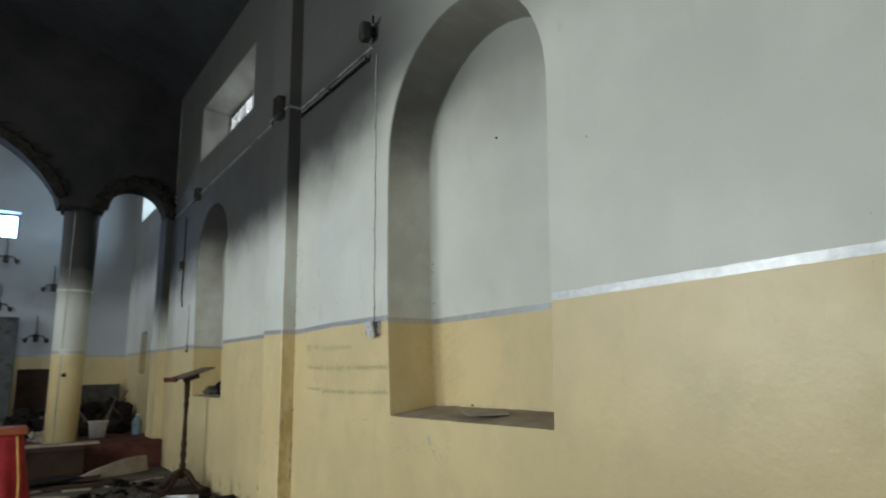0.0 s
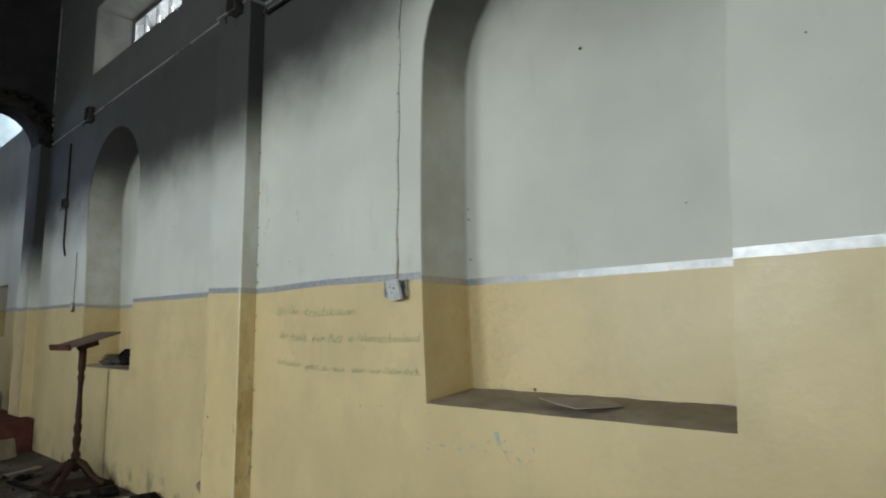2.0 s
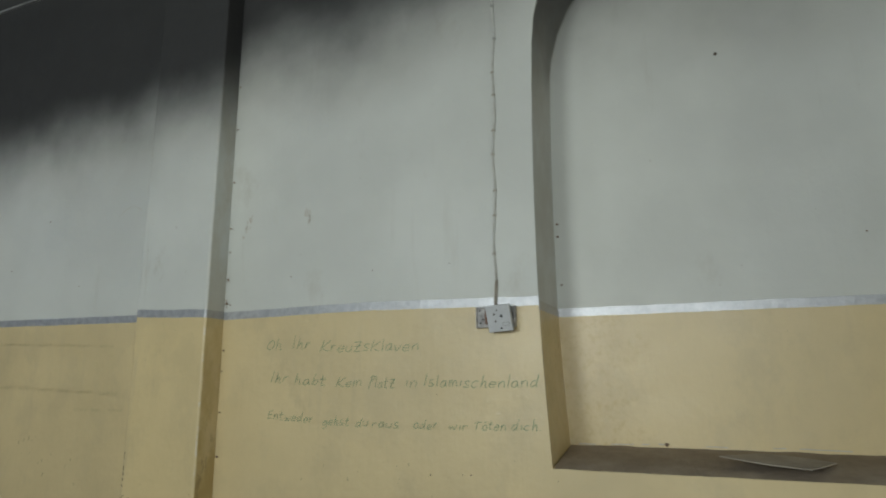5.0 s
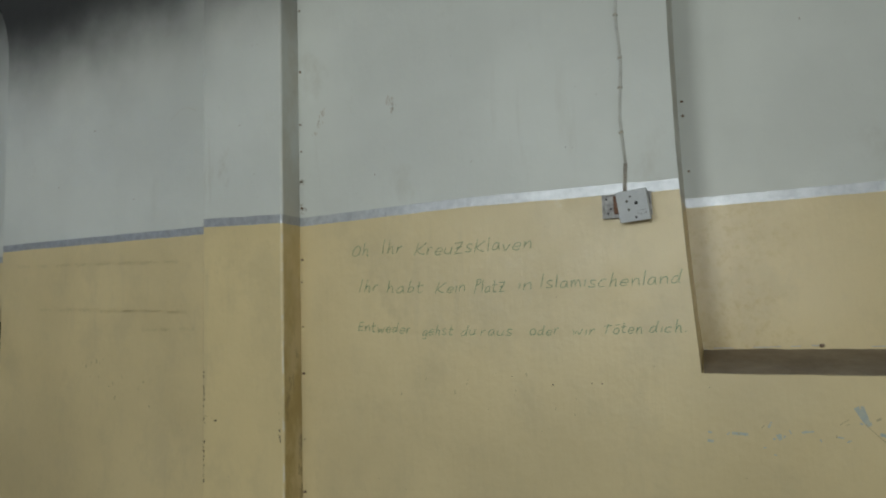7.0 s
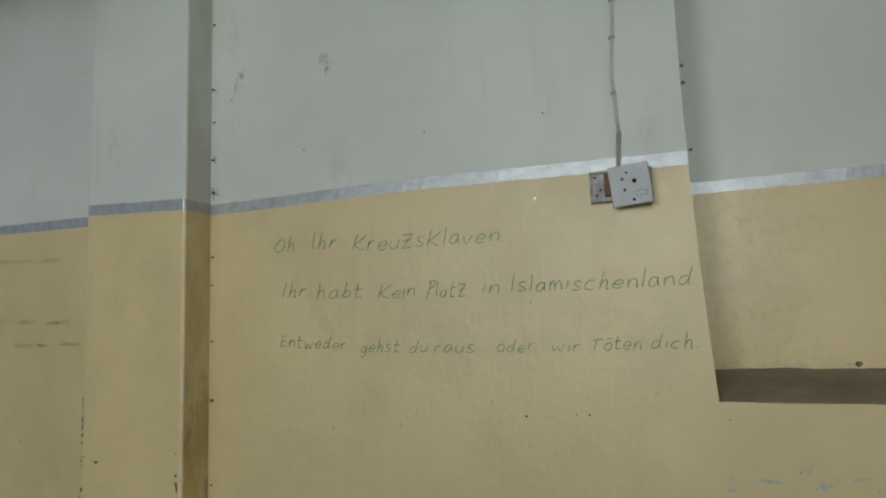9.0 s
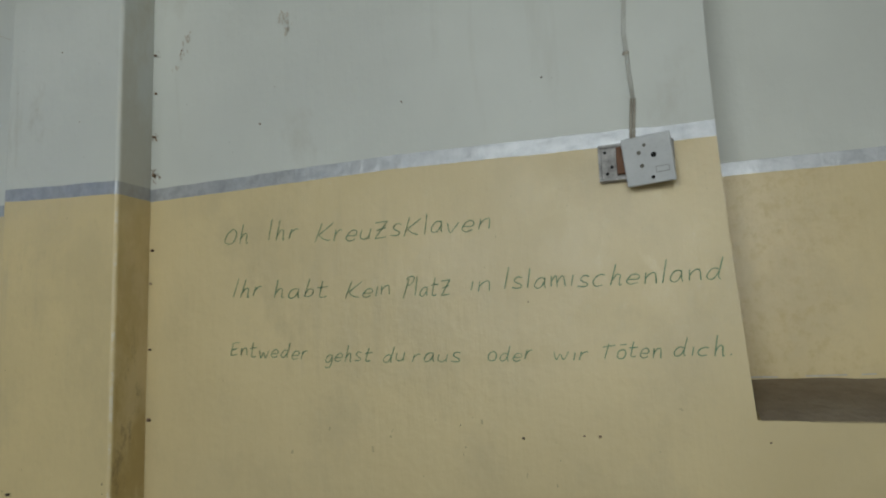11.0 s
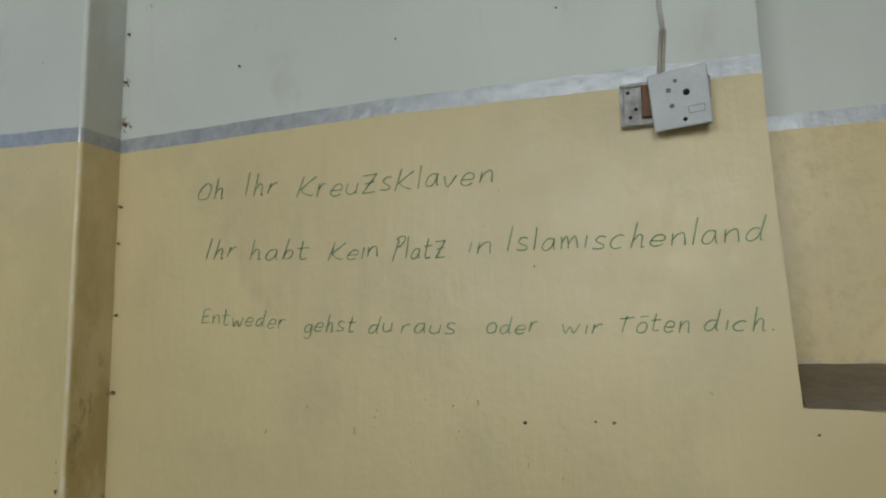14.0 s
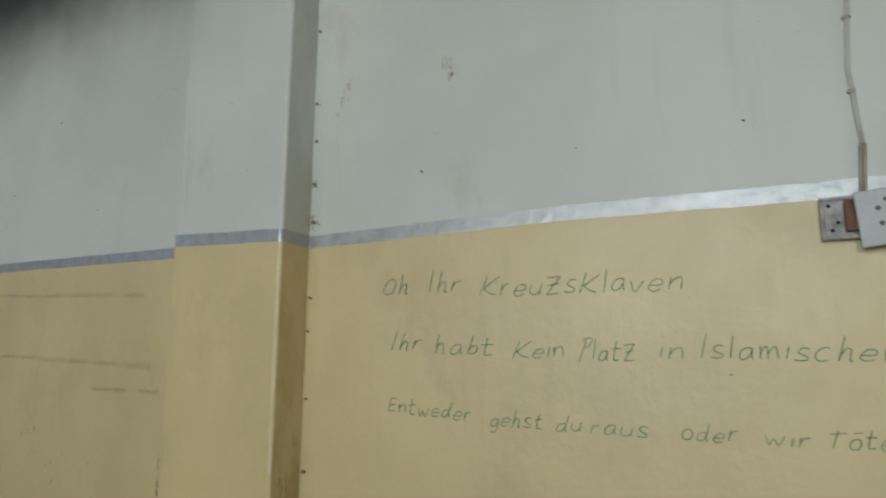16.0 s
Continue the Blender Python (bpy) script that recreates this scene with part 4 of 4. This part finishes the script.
dabs("pinkish brown dab on the grey paint", ((5.415, 2.385), (5.385, 2.33)), 0.010, 13, SMEAR, 22, 0.011)
for _z, _n in ((1.874, 16), (2.017, 9), (2.327, 6)):
    dabs("rusty dabs round a clip stub", ((5.942, _z - 0.012), (5.948, _z + 0.012)), 0.008, int(_z * 100), BROWNCLIP, _n, 0.006)
dabs("grey scuffs low on the yellow wall", ((7.6, 1.02), (7.1, 0.92)), 0.05, 31, SMEAR2, 16, 0.012)
dabs("grey scuffs below the writing", ((5.3, 0.95), (4.5, 0.90)), 0.06, 32, SMEAR2, 14, 0.009)
mark("wall_stain", "brown drip stain running down from the sill", "stain", [(9.05, 1.05), (9.045, 0.75), (9.05, 0.40), (9.03, 0.1), (9.03, -0.12)], 0.055, STAIN)
mark("wall_crack", "brown crack where the sill meets the wall", "crack", [(4.00, 1.102), (3.80, 1.106), (3.57, 1.112), (3.30, 1.108), (3.0, 1.112), (2.60, 1.105), (2.36, 1.10)], 0.008, SMEAR, B - 0.002, (1, 4))
for i, (x, y, z, s) in enumerate(((B, 3.18, 3.12, 0.013), (B, 3.546, 2.571, 0.005), (B, 2.62, 2.10, 0.006), (W, 1.95, 2.62, 0.006), (W, 4.537, 2.014, 0.004), (W, 5.499, 2.005, 0.0055), (W, 4.98, 2.006, 0.004), (W, 4.61, 1.359, 0.0035),
                                  (W, 4.643, 0.981, 0.006), (W, 4.435, 0.991, 0.006), (W, 4.476, 0.991, 0.0045), (W, 4.023, 0.985, 0.004), (W, 4.826, 1.014, 0.003), (P, 6.236, 2.33, 0.004), (P, 6.143, 2.057, 0.003), (W, 7.558, 2.531, 0.006),
                                  (P, 6.40, 0.78, 0.008), (B, 3.572, 1.112, 0.016), (W, 7.9, 2.2, 0.005), (W, 7.2, 2.05, 0.005))):
    nail = solid("wall_nail", lump(s * 0.75, i + 60, (1, 1, 1.0), 1), BROWNCLIP if i % 4 else CRACK, "small dark nail or chip in the wall", "nail", "nails and chips", smooth=True)
    nail.matrix_world = Matrix.Translation((x - 0.0005, y, z)) @ Euler((0, radians(-90), 0)).to_matrix().to_4x4()

# ---- loose things ----
# torn flat card on the near sill
_bm = bmesh.new()
_o = [(-0.05, 0.25), (0.05, 0.175), (0.20, 0.07), (0.13, -0.06), (0.015, -0.20), (-0.10, -0.14), (-0.215, -0.07), (-0.14, 0.08)]
_a = [_bm.verts.new((x, y, 0.009 + 0.08 * max(0, y - 0.05) + 0.045 * max(0, x) + 0.004 * noise.noise((x * 6, y * 6, 0)))) for x, y in _o]
_b = [_bm.verts.new((q.co.x, q.co.y, q.co.z - 0.004)) for q in _a]
_bm.faces.new(_a), _bm.faces.new(_b[::-1])
for i in range(len(_a)):
    j = (i + 1) % len(_a)
    _bm.faces.new((_a[i], _b[i], _b[j], _a[j]))
solid("card", _bm, CARD, "torn piece of pale card lying on the dusty sill", "card", at=(2.84, 3.10, 1.078))

# charred heap on the far sill
heap = thing("charred_heap", (2.84, 8.80, 1.112), "charred black heap lying on the niche sill", "debris")
part("lump", lump(0.17, 3, (0.8, 1.3, 0.55), 3, 0.7), CHAR, heap)
part("lump", lump(0.11, 8, (1.0, 1.7, 0.45), 3, 0.8), ASH, heap).location = (-0.03, 0.36, -0.01)
straw = thing("straw_nest", (2.82, 9.28, 1.105), "dry tangled straw nest on the niche sill", "nest")
part("bed", lump(0.13, 15, (1.0, 1.6, 0.5), 2, 0.8), ASH, straw, "ashy bed").location = (0, 0, -0.005)
_bm = bmesh.new()
for i in range(110):
    r = random.Random(i + 900)
    a, q, h = r.uniform(0, 6.28), r.uniform(0.08, 0.22), r.uniform(0.01, 0.12)
    p = Vector((math.cos(a) * q * 0.6, math.sin(a) * q, h))
    d = Vector((-math.sin(a) * 0.6 + r.uniform(-0.4, 0.4), math.cos(a) + r.uniform(-0.4, 0.4), r.uniform(-0.2, 0.5))) * r.uniform(0.05, 0.11)
    tube([p - d + Vector((0, 0, 0.01)), p + Vector((0, 0, 0.012)), p + d], 0.0035, 4, _bm)
part("straw", _bm, STRAW, straw, "dull olive straw")
solid("card", boxed(-0.14, 0.14, -0.22, 0.22, 0, 0.004, m=pose(0, 0, 0, 0, 0, 20)), CARD, "scrap of pale card on the far niche sill", "card", at=(2.82, 8.86, 1.109))
part("stick", tube([(-0.10, -0.12, 0.03), (-0.06, -0.28, 0.12)], 0.010, 5), CHAR, heap)


def build_lectern():
    """A tall reading desk on a turned post with scrolled feet."""
    t = thing("lectern", (2.33, 8.92, FLOOR + 0.005), "dark turned-wood lectern with sloping scuffed desk", "lectern", rz=4)
    prof = [(0.055, 0.16), (0.060, 0.20), (0.038, 0.24), (0.050, 0.29), (0.058, 0.33), (0.034, 0.37), (0.046, 0.44), (0.052, 0.48), (0.034, 0.53), (0.048, 0.58), (0.050, 0.62), (0.032, 0.67),
            (0.042, 0.72), (0.036, 0.80), (0.030, 0.95), (0.034, 1.08), (0.046, 1.14), (0.030, 1.18), (0.046, 1.22), (0.046, 1.45)]
    part("post", lathe([(r * 0.82, h) for r, h in prof], 16), DARKWOOD, t, smooth=True)
    for a in (35, 125, 215, 305):
        c, s = math.cos(radians(a)), math.sin(radians(a))
        pts = [(c * r, s * r, h) for r, h in ((0.03, 0.26), (0.10, 0.22), (0.17, 0.14), (0.24, 0.075), (0.30, 0.045), (0.335, 0.035))]
        part("foot", tube(pts, [0.035, 0.038, 0.034, 0.030, 0.030, 0.034], 8), DARKWOOD, t, smooth=True)
    part("base_board", boxed(-0.30, 0.30, -0.26, 0.26, 0.0, 0.030, bevel=0.006), BROWNPANEL, t, "dark base board")
    m = pose(0.02, -0.02, 1.535, 0, -17, 0)
    part("desk", boxed(-0.255, 0.265, -0.25, 0.25, -0.012, 0.012, bevel=0.004, m=m), DESKTOP, t, "scuffed brown desk board")
    part("ledge", boxed(-0.285, -0.250, -0.255, 0.255, -0.030, 0.032, bevel=0.010, m=m), REDSTEP, t)
    part("bracket", boxed(-0.10, 0.10, -0.05, 0.05, -0.09, -0.014, bevel=0.008, m=m), DARKWOOD, t)


build_lectern()

# open pale steel box
chest = thing("steel_box", (1.78, 6.90, FLOOR + 0.014), "pale painted steel box standing open on the floor", "box", rz=-33)
_h = 0.25
for a in ((-0.17, 0.17, -0.22, -0.212, 0, _h), (-0.17, 0.17, 0.212, 0.22, 0, _h), (-0.17, -0.162, -0.212, 0.212, 0, _h)):
    part("side_panel", boxed(*a, bevel=0.002), PALEMETAL, chest)
part("bottom_panel", boxed(-0.162, 0.17, -0.212, 0.212, 0.0, 0.008), PALEMETAL, chest)
for k, (yy, lean) in enumerate(((-0.10, 4), (-0.02, -5), (0.09, 7))):
    part("sheet", boxed(-0.10, 0.16, -0.004, 0.004, 0.0, 0.235, m=pose(0, yy, 0.01, lean, 0, 3 * k)), GREYMETAL if k != 1 else BURNTMETAL, chest, "warped metal sheet")
part("contents", lump(0.12, 4, (1.0, 1.3, 0.5), 2, 0.7), CHAR, chest, "charred contents").location = (-0.03, 0, 0.01)

# planks, a stave against the wall and a curved pale board
_bm = boxed(-0.075, 0.075, -0.80, 0.80, 0.0, 0.045, bevel=0.005)
solid("plank", _bm, PLANK, "raw yellowish plank lying along the wall", "plank", at=(2.29, 7.05, FLOOR + 0.012), rz=-8)
_bm = tube([(2.42, 5.78, FLOOR + 0.045), (2.49, 6.15, 0.03), (2.59, 6.66, 0.19)], 0.036, 10)
solid("broken_pole", _bm, PLANK, "broken pale pole leaning against the wall foot", "pole", smooth=True)
_bm = bmesh.new()
_top, _bot = [], []
for i in range(15):
    k = i / 14
    h = 0.04 + 0.20 * math.sin(k * 1.9)
    p = Vector((-0.64 + 1.28 * k, -0.10 + 0.30 * (k - 0.5) ** 2, 0))
    for dy in (0.0, 0.05):
        _bot.append(_bm.verts.new((p.x, p.y + dy, 0.0)))
        _top.append(_bm.verts.new((p.x, p.y + dy + 0.06 * k, h + 0.012 * noise.noise((i * 0.8, dy, 0)))))
for i in range(14):
    a, b, c, d = 2 * i, 2 * i + 2, 2 * i + 1, 2 * i + 3
    _bm.faces.new((_bot[a], _bot[b], _top[b], _top[a])), _bm.faces.new((_bot[c], _top[c], _top[d], _bot[d]))
    _bm.faces.new((_top[a], _top[b], _top[d], _top[c])), _bm.faces.new((_bot[a], _bot[c], _bot[d], _bot[b]))
_bm.faces.new((_bot[0], _top[0], _top[1], _bot[1])), _bm.faces.new((_bot[28], _bot[29], _top[29], _top[28]))
solid("curved_board", _bm, PALEBOARD, "curved pale board lying on edge before the platform", "board", at=(1.78, 10.98, FLOOR + 0.014), rz=27)

# brown dais front with a pale slab on it
dais = thing("dais", (0.30, 11.45, FLOOR), "low dark brown wooden dais before the platform", "dais")
part("front_panel", boxed(-1.30, 1.12, -0.24, -0.20, 0, 0.41, bevel=0.006), BROWNPANEL, dais)
part("side_panel", boxed(1.08, 1.12, -0.20, 0.24, 0, 0.41, bevel=0.006), BROWNPANEL, dais)
part("top_board", boxed(-1.32, 1.14, -0.26, 0.245, 0.41, 0.435, bevel=0.008), BROWNPANEL, dais)
solid("dark_plank", boxed(-0.75, 0.75, -0.07, 0.07, 0, 0.05, bevel=0.006), BROWNPANEL, "long dark plank lying on the floor", "plank", at=(0.95, 10.15, FLOOR + 0.014), rz=-6)
# flat dark boards cover the darker stretch of floor before the dais
for k, (x, y, z) in enumerate(((0.6, 10.75, 9), (1.2, 10.7, -14), (0.9, 10.5, 30))):
    solid("dark_floor_board", boxed(-0.38, 0.38, -0.22, 0.22, 0, 0.03, bevel=0.006), CHAR if k != 1 else BROWNPANEL, "dark board lying flat on the floor", "board", "scorched boards", at=(x, y, FLOOR + 0.016 + 0.034 * k), rz=z)
solid("slab", boxed(-0.55, 0.55, -0.16, 0.16, 0, 0.035, bevel=0.008), PALEBOARD, "pale broken slab lying on the platform edge", "slab", at=(1.15, 11.95, STEP + 0.002), rz=-3)

# a stand draped in red cloth
stand = thing("draped_stand", (0.26, 8.5, FLOOR + 0.004), "small stand draped in red cloth with gold braid", "draped stand")
_bm = bmesh.new()
_rings = []
for i in range(9):
    k = i / 8
    z = 0.96 * (1 - k)
    row = []
    for j in range(40):
        a = 2 * math.pi * j / 40
        r = (0.235 + 0.13 * k ** 1.3) * (1 + 0.10 * k * math.sin(a * 9 + 2 * noise.noise((a, k, 0))))
        c, s = math.cos(a), math.sin(a)
        q = max(abs(c), abs(s))
        row.append(_bm.verts.new((r * c / q ** 0.6, r * s / q ** 0.6, z)))
    _rings.append(row)
for a, b in zip(_rings, _rings[1:]):
    for j in range(40):
        _bm.faces.new((a[j], b[j], b[(j + 1) % 40], a[(j + 1) % 40]))
_bm.faces.new(_rings[0])
part("cloth", _bm, CLOTH, stand, smooth=True)
part("top_cloth", boxed(-0.26, 0.26, -0.26, 0.26, 0.90, 0.985, bevel=0.02), ORANGE, stand, "orange-red top cloth")
for x in (-0.14, 0.16):
    part("braid", tube([(x, -0.262, 0.90), (x * 1.15 + 0.03, -0.31, 0.45), (x * 1.3 + 0.03, -0.375, 0.02)], 0.012, 6), GOLD, stand, "gold braid")


# bucket, cabinet and burnt furniture in the altar room
pail = thing("bucket", (1.80, 13.0, STEP + 0.003), "dirty white plastic tub on the platform", "tub")
_bm = lathe([(0.125, 0), (0.16, 0.28), (0.165, 0.29), (0.15, 0.285), (0.118, 0.02)], 24)
part("tub_body", _bm, BUCKET, pail, smooth=True)
part("rim", lathe([(0.158, 0.268), (0.172, 0.275), (0.172, 0.295), (0.158, 0.295)], 24), BUCKET, pail)
cab = thing("steel_cabinet", (0.02, 15.5, STEP), "tall grey steel cabinet scorched by fire", "cabinet")
part("cabinet_body", boxed(-0.45, 0.45, -0.22, 0.22, 0.0, 2.35, bevel=0.01), DARKSTEEL, cab)
for x0, x1 in ((-0.44, -0.005), (0.005, 0.44)):
    d = part("door", boxed(x0, x1, -0.245, -0.222, 0.05, 2.31, bevel=0.006), DARKSTEEL, cab)
    part("handle", boxed(-0.03 if x0 < 0 else 0.02, -0.02 if x0 < 0 else 0.03, -0.27, -0.246, 1.1, 1.24, bevel=0.003), BURNTMETAL, d)
_bm = boxed(-0.40, 0.40, -0.02, 0.02, 0, 0.95, bevel=0.006, m=Euler((radians(-14), 0, 0)).to_matrix().to_4x4())
solid("burnt_and_shade_board", _bm, GREYBOARD, "scorched dark board leaning on the wall", "board", at=(2.12, 15.55, STEP + 0.012))
for i in range(44):
    r = random.Random(i + 300)
    x, y = r.uniform(1.55, 2.55), r.uniform(13.6, 15.6)
    if i % 3:
        z = STEP + r.uniform(0.03, 0.10)
        a = r.uniform(0, math.pi)
        ln = r.uniform(0.25, 0.6)
        rise = r.uniform(0.02, 0.75)
        pts = [(x - math.cos(a) * ln / 2, y - math.sin(a) * ln / 2, z), (x, y, z + rise * 0.5), (x + math.cos(a) * ln / 2, y + math.sin(a) * ln / 2, z + rise)]
        solid("burnt_stick", tube(pts, r.uniform(0.012, 0.028), 6), (CHAR, BROWNPANEL, ASH, REDSTEP)[i % 4], "charred stick of broken furniture", "debris", "burnt heap in the altar room")
    else:
        solid("burnt_lump", lump(r.uniform(0.10, 0.24), i, (1.1, 1.0, r.uniform(0.6, 1.0)), 2, 0.9), (CHAR, ASH, BROWNPANEL)[i // 3 % 3], "charred lump of burnt furniture", "debris", "burnt heap in the altar room", at=(x, y, STEP + 0.002))
for i, (x, y, s) in enumerate(((0.30, 13.9, 0.18), (0.62, 14.6, 0.24), (0.85, 13.6, 0.14), (0.40, 12.9, 0.12), (-0.2, 13.3, 0.2))):
    solid("rubble_lump", lump(s, i + 70, (1.2, 1, 0.8), 2, 0.8), ASH if i % 2 else CHAR, "ashy lump of rubble on the platform", "rubble", "rubble on the platform", at=(x, y, STEP + 0.002))

# added dark panel that stands for the shaded yellow between cabinet and column
_bm = boxed(-0.36, 0.36, -0.02, 0.02, 0, 1.30, bevel=0.006, m=Euler((radians(-8), 0, 0)).to_matrix().to_4x4())
solid("burnt_and_shade_board", _bm, BROWNPANEL, "dark brown panel standing in for shade on the back wall", "board", at=(0.92, 15.9, STEP + 0.008))
for i in range(26):
    r = random.Random(i + 3300)
    x, y = r.uniform(0.50, 1.25), r.uniform(14.2, 15.6)
    if i % 2:
        a, ln, rise = r.uniform(0, math.pi), r.uniform(0.25, 0.55), r.uniform(0.1, 0.6)
        pts = [(x - math.cos(a) * ln / 2, y - math.sin(a) * ln / 2, STEP + 0.02), (x, y, STEP + 0.02 + rise * 0.5), (x + math.cos(a) * ln / 2, y + math.sin(a) * ln / 2, STEP + rise)]
        solid("burnt_stick", tube(pts, r.uniform(0.012, 0.03), 6), (CHAR, BROWNPANEL)[i // 2 % 2], "charred stick of broken furniture", "debris", "burnt heap in the altar room")
    else:
        solid("burnt_lump", lump(r.uniform(0.12, 0.27), i + 20, (1.0, 1.0, r.uniform(0.7, 1.2)), 2, 0.9), (CHAR, CHAR, ASH)[i // 2 % 3], "charred lump of burnt furniture", "debris", "burnt heap in the altar room", at=(x, y, STEP + 0.002))
for i, (x, y, q) in enumerate(((0.98, 12.75, 0.13), (0.86, 13.0, 0.10), (1.12, 12.55, 0.08))):
    solid("rubble_lump", lump(q, i + 170, (1.2, 1, 0.9), 2, 0.9), PALEBOARD, "pale crumpled scrap on the platform", "rubble", "pale scraps on the platform", at=(x, y, STEP + 0.002))
for i in range(16):
    r = random.Random(i + 3500)
    x, y = r.uniform(1.65, 2.35), r.uniform(14.3, 15.4)
    solid("burnt_lump", lump(r.uniform(0.14, 0.26), i + 60, (1.0, 1.0, r.uniform(0.9, 1.5)), 2, 1.0), (CHAR, CHAR, BROWNPANEL)[i % 3], "charred lump of burnt furniture", "debris", "burnt heap in the altar room", at=(x, y, STEP + 0.002))

# burnt light brackets on the back wall
for i, (x, z) in enumerate(((0.83, 2.28), (1.06, 3.42), (0.12, 4.0), (0.10, 2.95))):
    br = thing("wall_lamp", (x, ALTAR, z), "burnt metal wall lamp bracket with drooping arms", "lamp", "wall lamps")
    part("back_plate", boxed(-0.05, 0.05, -0.02, 0, -0.08, 0.10, bevel=0.005), BURNTMETAL, br)
    for s in (-1, 1):
        part("arm", tube([(0, -0.02, 0.02), (s * 0.10, -0.10, 0.06), (s * 0.20, -0.12, -0.02)], 0.014, 6), BURNTMETAL, br)
        part("lamp_cup", lathe([(0.02, -0.10), (0.05, -0.04), (0.045, 0.0)], 10), BURNTMETAL, br).location = (s * 0.20, -0.12, -0.01)
    part("wire", tube([(0, -0.01, 0.10), (0.01, -0.01, 0.30), (-0.01, -0.01, 0.50)], 0.008, 5), CHAR, br)

# rubble and sticks strewn over the floor
for i in range(64):
    r = random.Random(i + 500)
    x, y = r.uniform(0.2, 2.15), r.uniform(7.2, 10.3)
    if (x - 2.33) ** 2 + (y - 8.92) ** 2 < 0.22 or (abs(x - 1.68) < 0.35 and abs(y - 6.88) < 0.4) or abs(x - 0.26) < 0.45 and abs(y - 8.5) < 0.5:
        continue
    if i % 2:
        ln, w = r.uniform(0.10, 0.34), r.uniform(0.015, 0.05)
        solid("broken_plank", boxed(-ln, ln, -w, w, 0, r.uniform(0.012, 0.03), bevel=0.003), (PALEBOARD, CHAR, GREYMETAL)[i % 3], "broken plank lying in ash on the floor", "plank", "wreckage on the floor", at=(x, y, FLOOR + 0.008), rz=r.uniform(0, 180))
    else:
        solid("rubble_lump", lump(r.uniform(0.03, 0.085), i + 90, (1.3, 1, 0.6), 2, 0.8), ASH if i % 4 else CHAR, "lump of burnt rubble on the floor", "rubble", "wreckage on the floor", at=(x, y, FLOOR + 0.002))
for i, (x, y, s) in enumerate(((2.42, 8.25, 0.10), (2.48, 7.55, 0.12), (2.2, 8.1, 0.10), (2.0, 8.15, 0.12), (2.40, 6.9, 0.06))):
    solid("burnt_lump", lump(s, i + 40, (1.3, 1.2, 0.5), 2, 0.8), CHAR, "black burnt scraps by the wall foot", "debris", "scraps by the wall", at=(x, y, FLOOR + 0.002))
_bm = bmesh.new()
for i in range(420):
    r = random.Random(i + 2000)
    x, y, s = r.uniform(-1.0, 2.6), r.uniform(5.5, 11.6), r.uniform(0.008, 0.035)
    m = pose(x, y, FLOOR + s * 0.5, r.uniform(0, 90), r.uniform(0, 90), r.uniform(0, 90))
    q = [_bm.verts.new(m @ Vector((a * s, b * s * 0.7, c * s * 0.6))) for a, b, c in ((1, 0, -0.6), (-0.7, 0.8, -0.6), (-0.6, -0.9, -0.5), (0.1, 0.1, 1))]
    for f in ((0, 1, 2), (0, 3, 1), (1, 3, 2), (2, 3, 0)):
        _bm.faces.new([q[k] for k in f])
solid("grit", _bm, ASH, "scattered grit and ash over the floor", "grit", kind="stuff")

# a pale blue plastic jug by the altar room wall
jug = thing("plastic_jug", (2.46, 13.05, STEP + 0.003), "pale blue plastic jug by the wall", "jug")
part("jug_body", lathe([(0.075, 0), (0.085, 0.03), (0.085, 0.24), (0.06, 0.30), (0.025, 0.33), (0.025, 0.36)], 18, 0.03), BLUEPLASTIC, jug, smooth=True)
part("cap", lathe([(0.03, 0.355), (0.03, 0.385), (0.02, 0.39)], 14), BUCKET, jug)
part("handle", tube([(-0.05, -0.04, 0.28), (-0.09, -0.08, 0.25), (-0.07, -0.06, 0.17)], 0.012, 7), BLUEPLASTIC, jug, smooth=True)
